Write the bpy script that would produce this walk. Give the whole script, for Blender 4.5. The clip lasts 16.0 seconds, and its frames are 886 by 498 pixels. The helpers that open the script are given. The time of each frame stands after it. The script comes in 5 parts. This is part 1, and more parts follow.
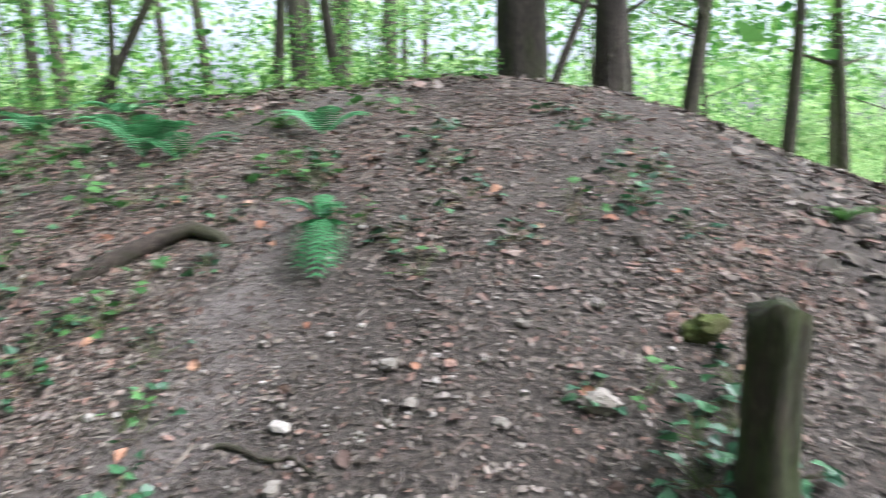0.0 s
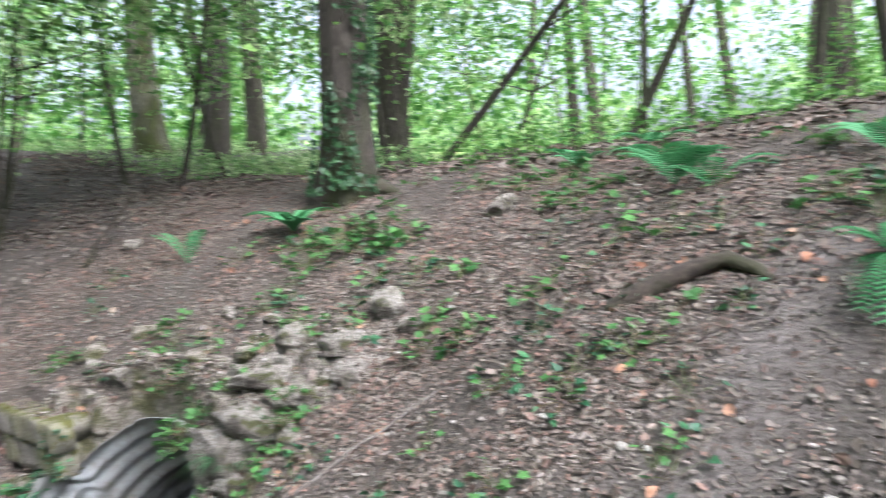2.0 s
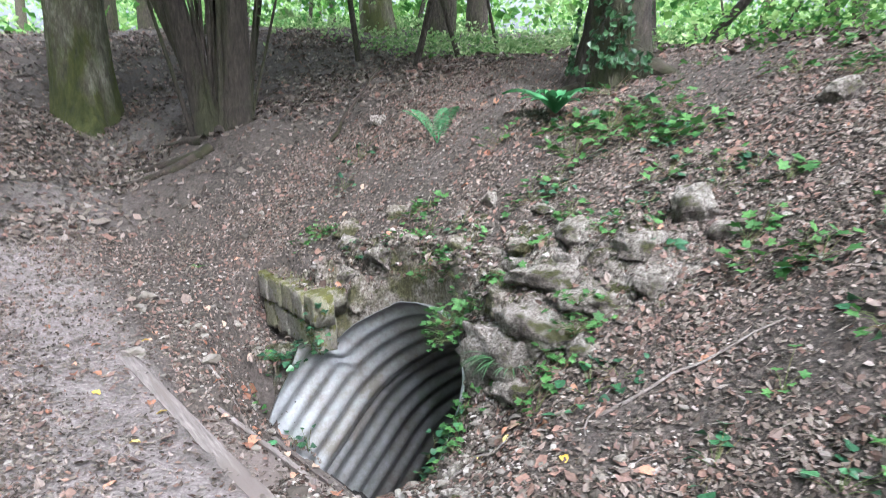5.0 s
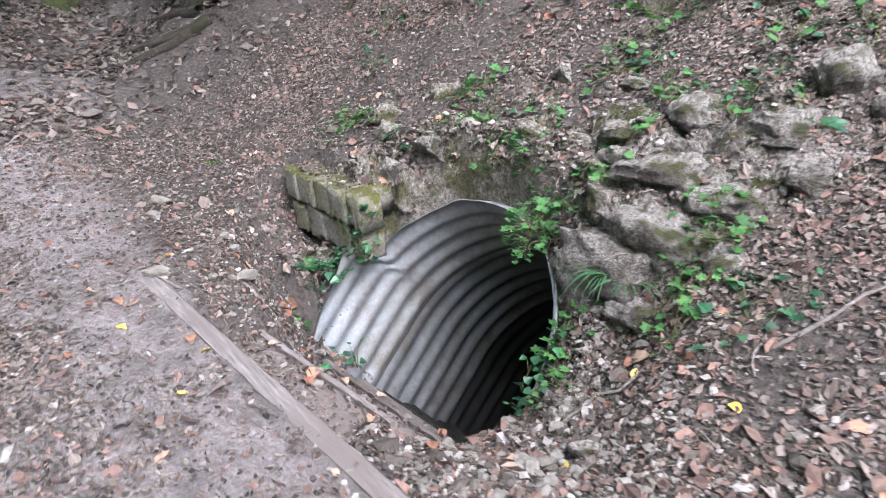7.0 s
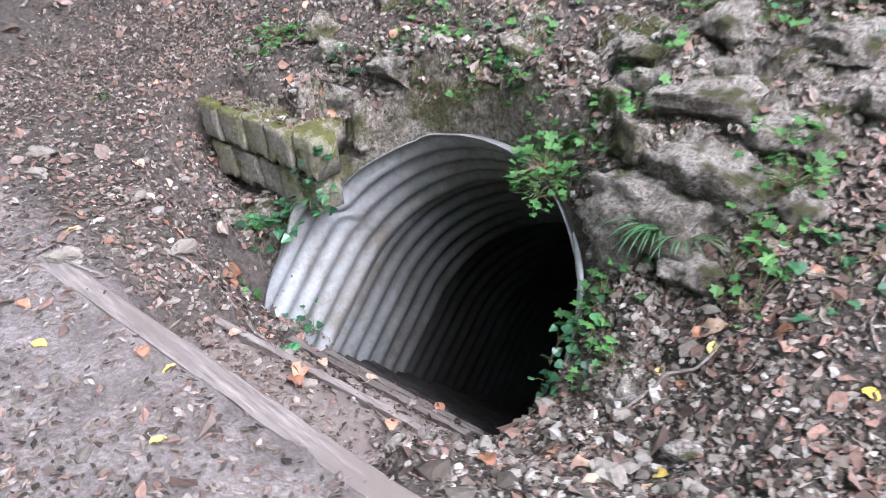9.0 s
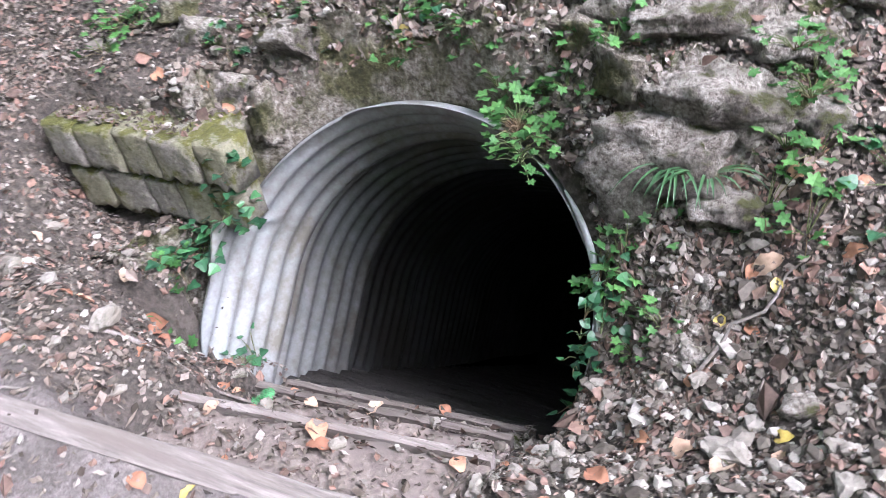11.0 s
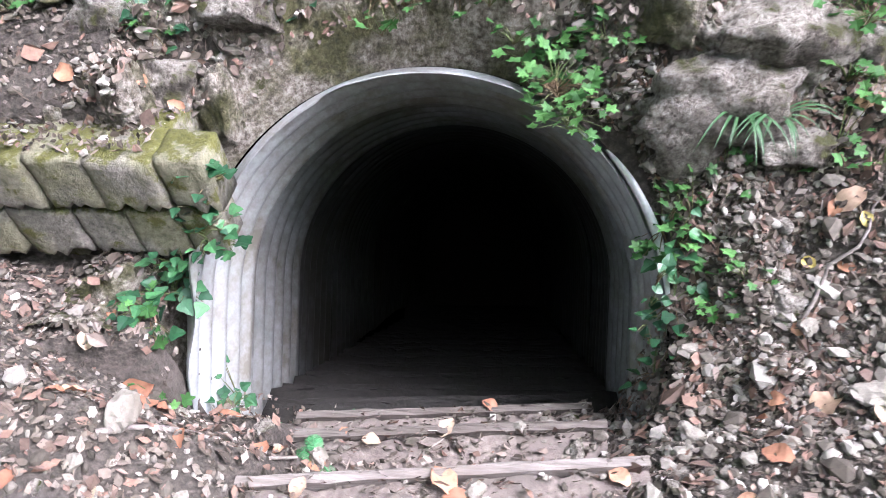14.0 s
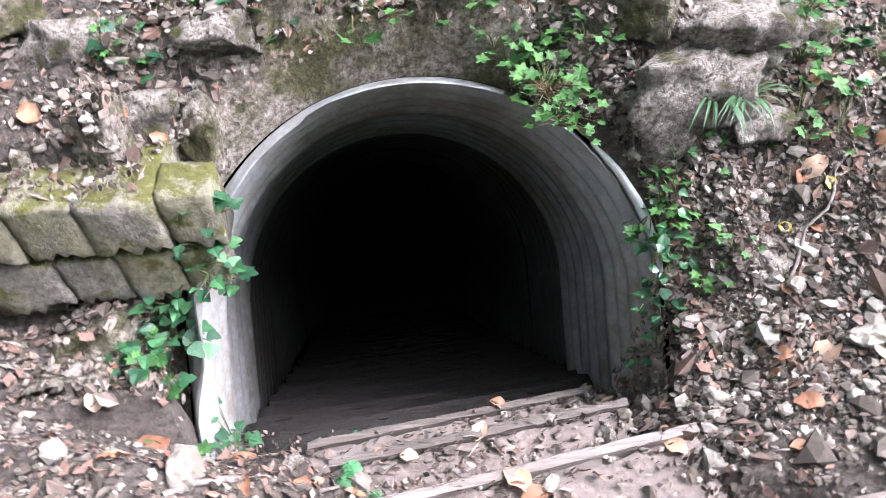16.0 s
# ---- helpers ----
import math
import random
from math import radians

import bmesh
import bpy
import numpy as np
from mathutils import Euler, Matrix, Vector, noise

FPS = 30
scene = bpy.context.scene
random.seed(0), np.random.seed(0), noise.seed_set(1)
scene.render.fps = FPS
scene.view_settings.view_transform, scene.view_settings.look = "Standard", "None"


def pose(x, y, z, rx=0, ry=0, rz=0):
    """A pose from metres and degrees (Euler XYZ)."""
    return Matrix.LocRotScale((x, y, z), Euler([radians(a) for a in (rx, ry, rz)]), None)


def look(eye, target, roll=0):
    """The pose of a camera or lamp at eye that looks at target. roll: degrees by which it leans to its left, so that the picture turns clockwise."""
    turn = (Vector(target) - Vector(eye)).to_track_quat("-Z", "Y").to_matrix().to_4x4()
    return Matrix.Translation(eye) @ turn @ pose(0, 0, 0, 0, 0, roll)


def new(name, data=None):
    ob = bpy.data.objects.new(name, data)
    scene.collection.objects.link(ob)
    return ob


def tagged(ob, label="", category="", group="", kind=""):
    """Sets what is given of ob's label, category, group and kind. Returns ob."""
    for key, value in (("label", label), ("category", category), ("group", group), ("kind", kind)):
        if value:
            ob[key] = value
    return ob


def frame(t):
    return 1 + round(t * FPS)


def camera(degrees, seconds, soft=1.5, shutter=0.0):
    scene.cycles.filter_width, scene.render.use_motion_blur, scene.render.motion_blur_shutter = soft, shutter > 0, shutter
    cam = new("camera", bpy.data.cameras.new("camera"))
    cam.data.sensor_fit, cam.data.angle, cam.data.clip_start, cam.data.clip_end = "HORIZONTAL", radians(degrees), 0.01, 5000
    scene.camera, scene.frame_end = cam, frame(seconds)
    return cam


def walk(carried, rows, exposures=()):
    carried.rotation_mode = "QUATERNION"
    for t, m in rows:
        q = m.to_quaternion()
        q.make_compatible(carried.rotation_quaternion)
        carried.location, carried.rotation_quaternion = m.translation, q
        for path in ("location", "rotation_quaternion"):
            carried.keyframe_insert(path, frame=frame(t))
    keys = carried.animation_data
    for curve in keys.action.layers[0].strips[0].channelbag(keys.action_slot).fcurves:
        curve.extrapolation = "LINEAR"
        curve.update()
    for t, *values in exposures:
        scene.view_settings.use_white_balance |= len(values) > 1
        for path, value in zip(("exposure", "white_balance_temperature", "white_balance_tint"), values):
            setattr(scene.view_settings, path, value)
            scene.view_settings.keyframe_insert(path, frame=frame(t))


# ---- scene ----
cam = camera(64.3, 16.0, 0.9, 0.75)
METRES, EYE, TILT, LEAN, TURN = 5.0, 1.41, -8.0, 0.0, 0.0
ROWS = [
    (0.0, 0.0, 0.0, 0.0, 0.0, 0.0, -0.0),
    (0.5, -0.02, 0.0018, -0.0009, 8.39, -0.15, -2.21),
    (1.0, -0.0282, 0.0138, -0.0003, 19.24, -1.13, -1.79),
    (1.5, -0.0302, 0.0253, 0.0054, 29.71, -0.05, -2.64),
    (2.0, -0.0291, 0.0298, 0.0072, 40.1, 1.03, -2.29),
    (2.5, -0.034, 0.0299, 0.0046, 48.11, -0.3, -4.6),
    (3.0, -0.0524, 0.0338, 0.0026, 56.22, -2.89, -5.87),
    (3.5, -0.0841, 0.0322, 0.0002, 57.1, -3.79, -5.47),
    (4.0, -0.1229, 0.0234, -0.0078, 56.33, -4.87, -4.83),
    (6.5, -0.3243, 0.0286, -0.021, 54.66, -16.37, -6.02),
    (7.0, -0.3677, 0.0328, -0.0279, 53.8, -18.51, -4.21),
    (7.5, -0.41, 0.0358, -0.0316, 50.1, -19.66, -5.67),
    (8.0, -0.4418, 0.0441, -0.0333, 47.65, -23.12, -4.56),
    (8.5, -0.4912, 0.0392, -0.0307, 44.25, -23.87, -4.21),
    (9.0, -0.5334, 0.0342, -0.0338, 42.66, -25.68, -4.19),
    (11.5, -0.7184, 0.0472, -0.0391, 19.56, -32.42, 1.3),
    (12.0, -0.75, 0.058, -0.0396, 16.69, -34.97, 0.29),
    (12.5, -0.7668, 0.0617, -0.0368, 13.3, -35.63, 1.33),
    (13.0, -0.8071, 0.0591, -0.0371, 7.23, -35.06, 2.12),
    (13.5, -0.8342, 0.0586, -0.0344, 5.85, -34.38, 1.16),
    (14.0, -0.8621, 0.0706, -0.0381, 4.89, -35.67, 1.13),
    (14.5, -0.8898, 0.0816, -0.0396, 2.15, -36.69, 0.2),
    (15.0, -0.9112, 0.0838, -0.0374, 2.78, -37.26, -0.86),
    (15.5, -0.9338, 0.0768, -0.0362, -3.42, -36.15, -1.1),
    (16.0, -0.9547, 0.0712, -0.0345, -7.88, -35.36, 0.55),
]
walk(cam, [(t, pose(0, 0, EYE, TILT, LEAN, TURN) @ pose(METRES * x, METRES * y, METRES * z, 90 + pitch, roll, yaw)) for t, x, y, z, yaw, pitch, roll in ROWS],
     [(0.0, 1.72, 5700, 14), (1.5, 1.88, 5700, 14), (3.5, 1.92, 5650, 13), (6.5, 1.84, 5550, 19), (9.0, 1.95, 5550, 21), (12.0, 2.3, 5600, 22), (14.6, 2.54, 5700, 22), (16.0, 2.64, 5750, 23)])

# ---- light ----
world = bpy.data.worlds.new("sky")
scene.world = world
world.use_nodes = True
wn = world.node_tree.nodes
sky = wn.new("ShaderNodeTexSky")
sky.sky_type, sky.sun_disc = "NISHITA", False
sky.sun_elevation, sky.sun_rotation = radians(52), radians(100)
sky.air_density, sky.dust_density, sky.ozone_density = 0.7, 8.0, 0.3
wn["Background"].inputs["Strength"].default_value = 0.15
haze = wn.new("ShaderNodeHueSaturation")
haze.inputs["Saturation"].default_value, haze.inputs["Value"].default_value = 0.4, 1.3
world.node_tree.links.new(sky.outputs[0], haze.inputs["Color"])
world.node_tree.links.new(haze.outputs[0], wn["Background"].inputs["Color"])
sun = new("sun", bpy.data.lights.new("sun", "SUN"))
sun.data.energy, sun.data.angle, sun.data.color = 0.75, radians(30), (1.0, 0.97, 0.92)
sun.matrix_world = look((13.8, -2.4, 18), (0, 0, 0))


# ---- materials ----
def nodes_of(name, rough=0.85, metal=0.0):
    m = bpy.data.materials.new(name)
    m.use_nodes = True
    n = m.node_tree.nodes
    b = n["Principled BSDF"]
    b.inputs["Roughness"].default_value, b.inputs["Metallic"].default_value = rough, metal
    return m, n, m.node_tree.links, b


def coords(n, links, stretch=(1, 1, 1)):
    c, mp = n.new("ShaderNodeTexCoord"), n.new("ShaderNodeMapping")
    mp.inputs["Scale"].default_value = stretch
    links.new(c.outputs["Object"], mp.inputs["Vector"])
    return mp.outputs["Vector"]


def noise_of(n, links, vec, scale, detail=6, rough=0.6):
    t = n.new("ShaderNodeTexNoise")
    t.inputs["Scale"].default_value, t.inputs["Detail"].default_value, t.inputs["Roughness"].default_value = scale, detail, rough
    links.new(vec, t.inputs["Vector"])
    return t.outputs["Fac"]


def ramp_of(n, links, fac, stops):
    r = n.new("ShaderNodeValToRGB")
    e = r.color_ramp.elements
    while len(e) < len(stops):
        e.new(0.5)
    for k, (p, c) in zip(e, stops):
        k.position, k.color = p, (*c, 1)
    links.new(fac, r.inputs["Fac"])
    return r.outputs["Color"]


def mix_of(n, links, fac, a, b):
    m = n.new("ShaderNodeMix")
    m.data_type = "RGBA"
    links.new(fac, m.inputs[0])
    for socket, v in ((m.inputs[6], a), (m.inputs[7], b)):
        if isinstance(v, tuple):
            socket.default_value = (*v, 1)
        else:
            links.new(v, socket)
    return m.outputs[2]


def bump_of(n, links, b, height, strength, distance=0.02):
    u = n.new("ShaderNodeBump")
    u.inputs["Strength"].default_value, u.inputs["Distance"].default_value = strength, distance
    links.new(height, u.inputs["Height"])
    links.new(u.outputs["Normal"], b.inputs["Normal"])


def earthy(name, fine, broad, fine_scale, broad_scale, rough=0.9, bump=0.8, dist=0.02, moss=None, stretch=(1, 1, 1), spread=(0.46, 0.6)):
    """fine: ramp stops of the grain; broad: colour of the larger patches; moss: colour on faces that look up."""
    m, n, links, b = nodes_of(name, rough)
    v = coords(n, links, stretch)
    f = noise_of(n, links, v, fine_scale, 8, 0.7)
    col = ramp_of(n, links, f, fine)
    big = noise_of(n, links, v, broad_scale, 4)
    mask = ramp_of(n, links, big, [(spread[0], (0, 0, 0)), (spread[1], (1, 1, 1))])
    col = mix_of(n, links, mask, col, broad) if not isinstance(broad, list) else mix_of(n, links, mask, col, ramp_of(n, links, f, broad))
    if moss:
        g, s = n.new("ShaderNodeNewGeometry"), n.new("ShaderNodeSeparateXYZ")
        links.new(g.outputs["Normal"], s.inputs[0])
        k = noise_of(n, links, v, broad_scale * 2.3, 6, 0.7)
        a = n.new("ShaderNodeMath")
        a.operation = "MULTIPLY_ADD"
        links.new(s.outputs["Z"], a.inputs[0])
        a.inputs[1].default_value = 0.12
        links.new(k, a.inputs[2])
        patch = ramp_of(n, links, a.outputs[0], [(moss[1], (0, 0, 0)), (moss[1] + 0.09, (1, 1, 1))])
        col = mix_of(n, links, patch, col, ramp_of(n, links, f, [(0.3, tuple(0.45 * q for q in moss[0])), (0.7, moss[0])]))
    links.new(col, b.inputs["Base Color"])
    bump_of(n, links, b, f, bump, dist)
    return m


def islands(name, stops, rough=0.75, through_light=0.0, spec=0.3):
    """Leaves and chips: a colour for each piece, with a little grain."""
    m, n, links, b = nodes_of(name, rough)
    g = n.new("ShaderNodeNewGeometry")
    col = ramp_of(n, links, g.outputs["Random Per Island"], stops)
    v = coords(n, links)
    col2 = n.new("ShaderNodeMix")
    col2.data_type, col2.blend_type = "RGBA", "MULTIPLY"
    col2.inputs[0].default_value = 1.0
    links.new(col, col2.inputs[6])
    links.new(ramp_of(n, links, noise_of(n, links, v, 60, 3), [(0.3, (0.65, 0.65, 0.65)), (0.7, (1.0, 1.0, 1.0))]), col2.inputs[7])
    links.new(col2.outputs[2], b.inputs["Base Color"])
    b.inputs["Specular IOR Level"].default_value = spec
    if through_light:
        t, mx = n.new("ShaderNodeBsdfTranslucent"), n.new("ShaderNodeMixShader")
        links.new(col2.outputs[2], t.inputs["Color"])
        mx.inputs[0].default_value = through_light
        links.new(b.outputs[0], mx.inputs[1])
        links.new(t.outputs[0], mx.inputs[2])
        links.new(mx.outputs[0], n["Material Output"].inputs["Surface"])
    return m


SOIL = earthy("forest_soil", [(0.3, (0.022, 0.018, 0.0145)), (0.5, (0.066, 0.054, 0.045)), (0.72, (0.17, 0.143, 0.122))],
              [(0.3, (0.042, 0.035, 0.029)), (0.7, (0.135, 0.113, 0.096))], 38, 0.9, 0.95, 1.0, 0.03)


def add_grass(m, green):
    """Beyond the trees the soil is grown over with grass."""
    n, links = m.node_tree.nodes, m.node_tree.links
    b = n["Principled BSDF"]
    old = b.inputs["Base Color"].links[0].from_socket
    at = n.new("ShaderNodeAttribute")
    at.attribute_name = "grass"
    links.new(mix_of(n, links, at.outputs["Fac"], old, ramp_of(n, links, noise_of(n, links, coords(n, links), 1.5, 8, 0.7), green)), b.inputs["Base Color"])


def add_wear(m, light):
    """Where many feet have gone the soil is paler and finer."""
    n, links = m.node_tree.nodes, m.node_tree.links
    b = n["Principled BSDF"]
    old = b.inputs["Base Color"].links[0].from_socket
    at = n.new("ShaderNodeAttribute")
    at.attribute_name = "trodden"
    k = noise_of(n, links, coords(n, links), 5, 5)
    mul = n.new("ShaderNodeMath")
    mul.operation = "MULTIPLY"
    links.new(at.outputs["Fac"], mul.inputs[0])
    links.new(ramp_of(n, links, k, [(0.3, (0.3, 0.3, 0.3)), (0.6, (1, 1, 1))]), mul.inputs[1])
    grit = ramp_of(n, links, noise_of(n, links, coords(n, links), 60, 6, 0.75), light)
    links.new(mix_of(n, links, mul.outputs[0], old, grit), b.inputs["Base Color"])


add_wear(SOIL, [(0.3, (0.14, 0.118, 0.11)), (0.5, (0.27, 0.234, 0.222)), (0.75, (0.44, 0.4, 0.38))])
add_grass(SOIL, [(0.3, (0.12, 0.22, 0.05)), (0.55, (0.3, 0.42, 0.12)), (0.75, (0.5, 0.55, 0.25))])
TREAD = earthy("trodden_soil", [(0.3, (0.09, 0.072, 0.0612)), (0.55, (0.18, 0.149, 0.131)), (0.75, (0.297, 0.261, 0.234))],
               (0.153, 0.126, 0.113), 45, 3, 0.95, 0.6, 0.012)
ROCK = earthy("limestone", [(0.34, (0.07, 0.058, 0.046)), (0.45, (0.24, 0.21, 0.178)), (0.55, (0.4, 0.365, 0.32)), (0.66, (0.58, 0.54, 0.49))],
              [(0.34, (0.0378, 0.031, 0.0227)), (0.5, (0.103, 0.086, 0.0688)), (0.68, (0.234, 0.2, 0.165))], 55, 3.0, 0.94, 1.0, 0.05, ((0.085, 0.088, 0.022), 0.6), spread=(0.5, 0.64))
RUBBLE = earthy("mossy_rubble", [(0.34, (0.075, 0.062, 0.048)), (0.47, (0.22, 0.188, 0.15)), (0.56, (0.38, 0.34, 0.29)), (0.68, (0.55, 0.505, 0.44))],
                [(0.34, (0.04, 0.04, 0.016)), (0.5, (0.11, 0.105, 0.045)), (0.68, (0.2, 0.185, 0.09))], 42, 4, 0.95, 1.0, 0.06, ((0.085, 0.085, 0.024), 0.6))
CONCRETE = earthy("old_concrete", [(0.3, (0.085, 0.077, 0.062)), (0.5, (0.19, 0.174, 0.148)), (0.75, (0.34, 0.315, 0.27))],
                  [(0.3, (0.1, 0.095, 0.055)), (0.7, (0.26, 0.245, 0.17))], 45, 5, 0.95, 0.8, 0.02, ((0.12, 0.12, 0.025), 0.545), spread=(0.42, 0.58))
PALE = earthy("pale_stone", [(0.3, (0.121, 0.106, 0.0869)), (0.55, (0.249, 0.226, 0.196)), (0.75, (0.32, 0.3, 0.27))], (0.15, 0.13, 0.105), 25, 6, 0.9, 0.6, 0.01)
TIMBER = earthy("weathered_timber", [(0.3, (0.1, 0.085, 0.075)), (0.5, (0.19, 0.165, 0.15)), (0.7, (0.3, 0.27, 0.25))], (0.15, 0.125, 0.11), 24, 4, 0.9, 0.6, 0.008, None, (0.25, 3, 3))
# darker timber colour for the third and fourth boards
DARKER_TIMBER = earthy("darker_timber", [(0.3, (0.065, 0.054, 0.047)), (0.5, (0.12, 0.102, 0.091)), (0.7, (0.19, 0.168, 0.152))], (0.09, 0.075, 0.064), 24, 5, 0.95, 0.8, 0.01, None, (0.25, 3, 3))
MOSS = earthy("green_moss", [(0.3, (0.035, 0.05, 0.01)), (0.7, (0.13, 0.16, 0.03))], (0.07, 0.07, 0.02), 60, 6, 1.0, 1.0, 0.02)
POSTWOOD = earthy("mossy_post_wood", [(0.3, (0.018, 0.015, 0.009)), (0.55, (0.05, 0.042, 0.024)), (0.75, (0.11, 0.09, 0.055))],
                  [(0.3, (0.018, 0.026, 0.006)), (0.7, (0.055, 0.07, 0.016))], 30, 5, 0.95, 1.0, 0.02, None, (3, 3, 0.5), (0.4, 0.58))
BARK = earthy("grey_bark", [(0.3, (0.0217, 0.0174, 0.0136)), (0.55, (0.0682, 0.0558, 0.0434)), (0.75, (0.124, 0.105, 0.0837))],
              [(0.3, (0.0279, 0.0298, 0.0124)), (0.7, (0.0806, 0.0806, 0.0403))], 17, 1.6, 0.95, 1.0, 0.07, None, (2.0, 2.0, 0.6))
BEECHBARK = earthy("mossy_smooth_bark", [(0.3, (0.05, 0.045, 0.03)), (0.5, (0.15, 0.137, 0.1)), (0.68, (0.42, 0.4, 0.34))],
                   [(0.3, (0.03, 0.038, 0.01)), (0.7, (0.1, 0.11, 0.028))], 9, 2.2, 0.9, 1.0, 0.06, None, (1.4, 1.4, 0.5), (0.4, 0.55))
ROOTBARK = earthy("dark_root", [(0.3, (0.022, 0.017, 0.013)), (0.6, (0.065, 0.05, 0.038)), (0.8, (0.16, 0.13, 0.1))], (0.035, 0.035, 0.015), 25, 4, 0.95, 1.0, 0.02)
LITTER = islands("leaf_litter", [(0.0, (0.03, 0.024, 0.018)), (0.2, (0.075, 0.058, 0.045)), (0.36, (0.15, 0.122, 0.098)), (0.5, (0.23, 0.197, 0.165)),
                                 (0.6, (0.085, 0.064, 0.05)), (0.72, (0.31, 0.262, 0.228)), (0.8, (0.26, 0.155, 0.12)), (0.9, (0.12, 0.085, 0.067)), (1.0, (0.38, 0.335, 0.3))])
PINKISH = islands("pinkish_leaf", [(0.0, (0.1, 0.068, 0.055)), (0.3, (0.2, 0.13, 0.105)), (0.55, (0.31, 0.19, 0.145)), (0.75, (0.15, 0.105, 0.085)), (1.0, (0.29, 0.235, 0.2))], 0.7, 0.1)
PEBBLE = islands("pebble", [(0.0, (0.0664, 0.0554, 0.0443)), (0.4, (0.133, 0.115, 0.0959)), (0.75, (0.24, 0.217, 0.19)), (1.0, (0.44, 0.41, 0.37))], 0.9)
HERB = islands("herb_leaf", [(0.0, (0.05, 0.13, 0.03)), (0.5, (0.09, 0.22, 0.05)), (1.0, (0.17, 0.34, 0.08))], 0.6, 0.25)
IVY = islands("ivy_leaf", [(0.0, (0.02, 0.06, 0.025)), (0.5, (0.045, 0.12, 0.045)), (1.0, (0.09, 0.2, 0.08))], 0.45, 0.15, 0.5)
FERN = islands("fern_leaf", [(0.0, (0.04, 0.18, 0.06)), (0.5, (0.08, 0.29, 0.11)), (1.0, (0.14, 0.38, 0.17))], 0.6, 0.25)
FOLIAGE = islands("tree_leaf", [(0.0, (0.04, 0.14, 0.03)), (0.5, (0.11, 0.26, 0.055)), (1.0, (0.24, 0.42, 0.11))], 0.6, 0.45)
# paler copy of the leaf greens with open sunlight painted into the colour
LIGHTFOL = islands("sun_painted_leaf", [(0.0, (0.12, 0.27, 0.08)), (0.5, (0.32, 0.5, 0.19)), (1.0, (0.52, 0.66, 0.33))], 0.6, 0.5)
TWIG = islands("twig", [(0.0, (0.1, 0.075, 0.06)), (0.5, (0.2, 0.16, 0.13)), (1.0, (0.34, 0.3, 0.26))])


def galvanised(name, dull):
    m, n, links, b = nodes_of(name, 0.45, 0.3)
    v = coords(n, links)
    stain = noise_of(n, links, v, 3.5, 7, 0.7)
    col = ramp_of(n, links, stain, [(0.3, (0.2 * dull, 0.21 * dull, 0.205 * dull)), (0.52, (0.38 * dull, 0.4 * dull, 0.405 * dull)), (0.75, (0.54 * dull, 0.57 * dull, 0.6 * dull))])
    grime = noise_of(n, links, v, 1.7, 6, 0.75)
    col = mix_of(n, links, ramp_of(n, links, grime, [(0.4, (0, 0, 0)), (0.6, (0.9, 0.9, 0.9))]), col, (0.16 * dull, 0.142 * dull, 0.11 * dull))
    links.new(col, b.inputs["Base Color"])
    links.new(ramp_of(n, links, stain, [(0.3, (0.65, 0.65, 0.65)), (0.7, (0.42, 0.42, 0.42))]), b.inputs["Roughness"])
    bump_of(n, links, b, noise_of(n, links, v, 30, 5), 0.2, 0.006)
    return m


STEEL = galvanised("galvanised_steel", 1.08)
# brighter copy of the steel, paints the light caught on the rim
LIT_EDGE = galvanised("lit_edge_steel", 1.5)
# deeper sheets: pipe shade painted into the steel, over some dirt on the second
DIRTY_SHADED = galvanised("dirt_and_shade_steel", 0.7)
DEEP_SHADED = galvanised("deep_shade_steel", 0.2)
# near-black soil colour that paints the shade inside the pipe
SHADED_SOIL = earthy("pipe_shade_soil", [(0.3, (0.006, 0.005, 0.004)), (0.7, (0.022, 0.018, 0.015))], (0.014, 0.012, 0.01), 40, 3)
# flat dark colour standing for the unlit far end of the pipe
END_SHADE, dn, dl, db = nodes_of("end_shade", 1.0)
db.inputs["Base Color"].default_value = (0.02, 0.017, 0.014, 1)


# ---- mesh helpers ----
def fast_mesh(name, verts, faces, smooth=False):
    verts, faces = np.asarray(verts, dtype=np.float32), np.asarray(faces, dtype=np.int32)
    me = bpy.data.meshes.new(name)
    k = faces.shape[1]
    me.vertices.add(len(verts))
    me.vertices.foreach_set("co", verts.ravel())
    me.loops.add(faces.size)
    me.loops.foreach_set("vertex_index", faces.ravel())
    me.polygons.add(len(faces))
    me.polygons.foreach_set("loop_start", np.arange(len(faces), dtype=np.int32) * k)
    me.polygons.foreach_set("use_smooth", np.full(len(faces), smooth))
    me.update(calc_edges=True)
    return me


def solid(name, me, material, parent=None, label=""):
    ob = new(name, me)
    me.materials.clear()
    me.materials.append(material)
    if parent:
        ob.parent = parent
    return tagged(ob, label)


def part(name, bm, material, parent=None, label="", smooth=False):
    me = bpy.data.meshes.new(name)
    if smooth:
        for f in bm.faces:
            f.smooth = True
    bm.to_mesh(me)
    bm.free()
    return solid(name, me, material, parent, label)


def empty(name, x, y, z, label, category, group="", kind=""):
    ob = new(name)
    ob.location = (x, y, z)
    return tagged(ob, label, category, group, kind)


RNG = np.random.default_rng(7)


def lattice(i, j, seed):
    v = np.sin(i * 127.1 + j * 311.7 + seed * 74.7) * 43758.5453
    return v - np.floor(v)


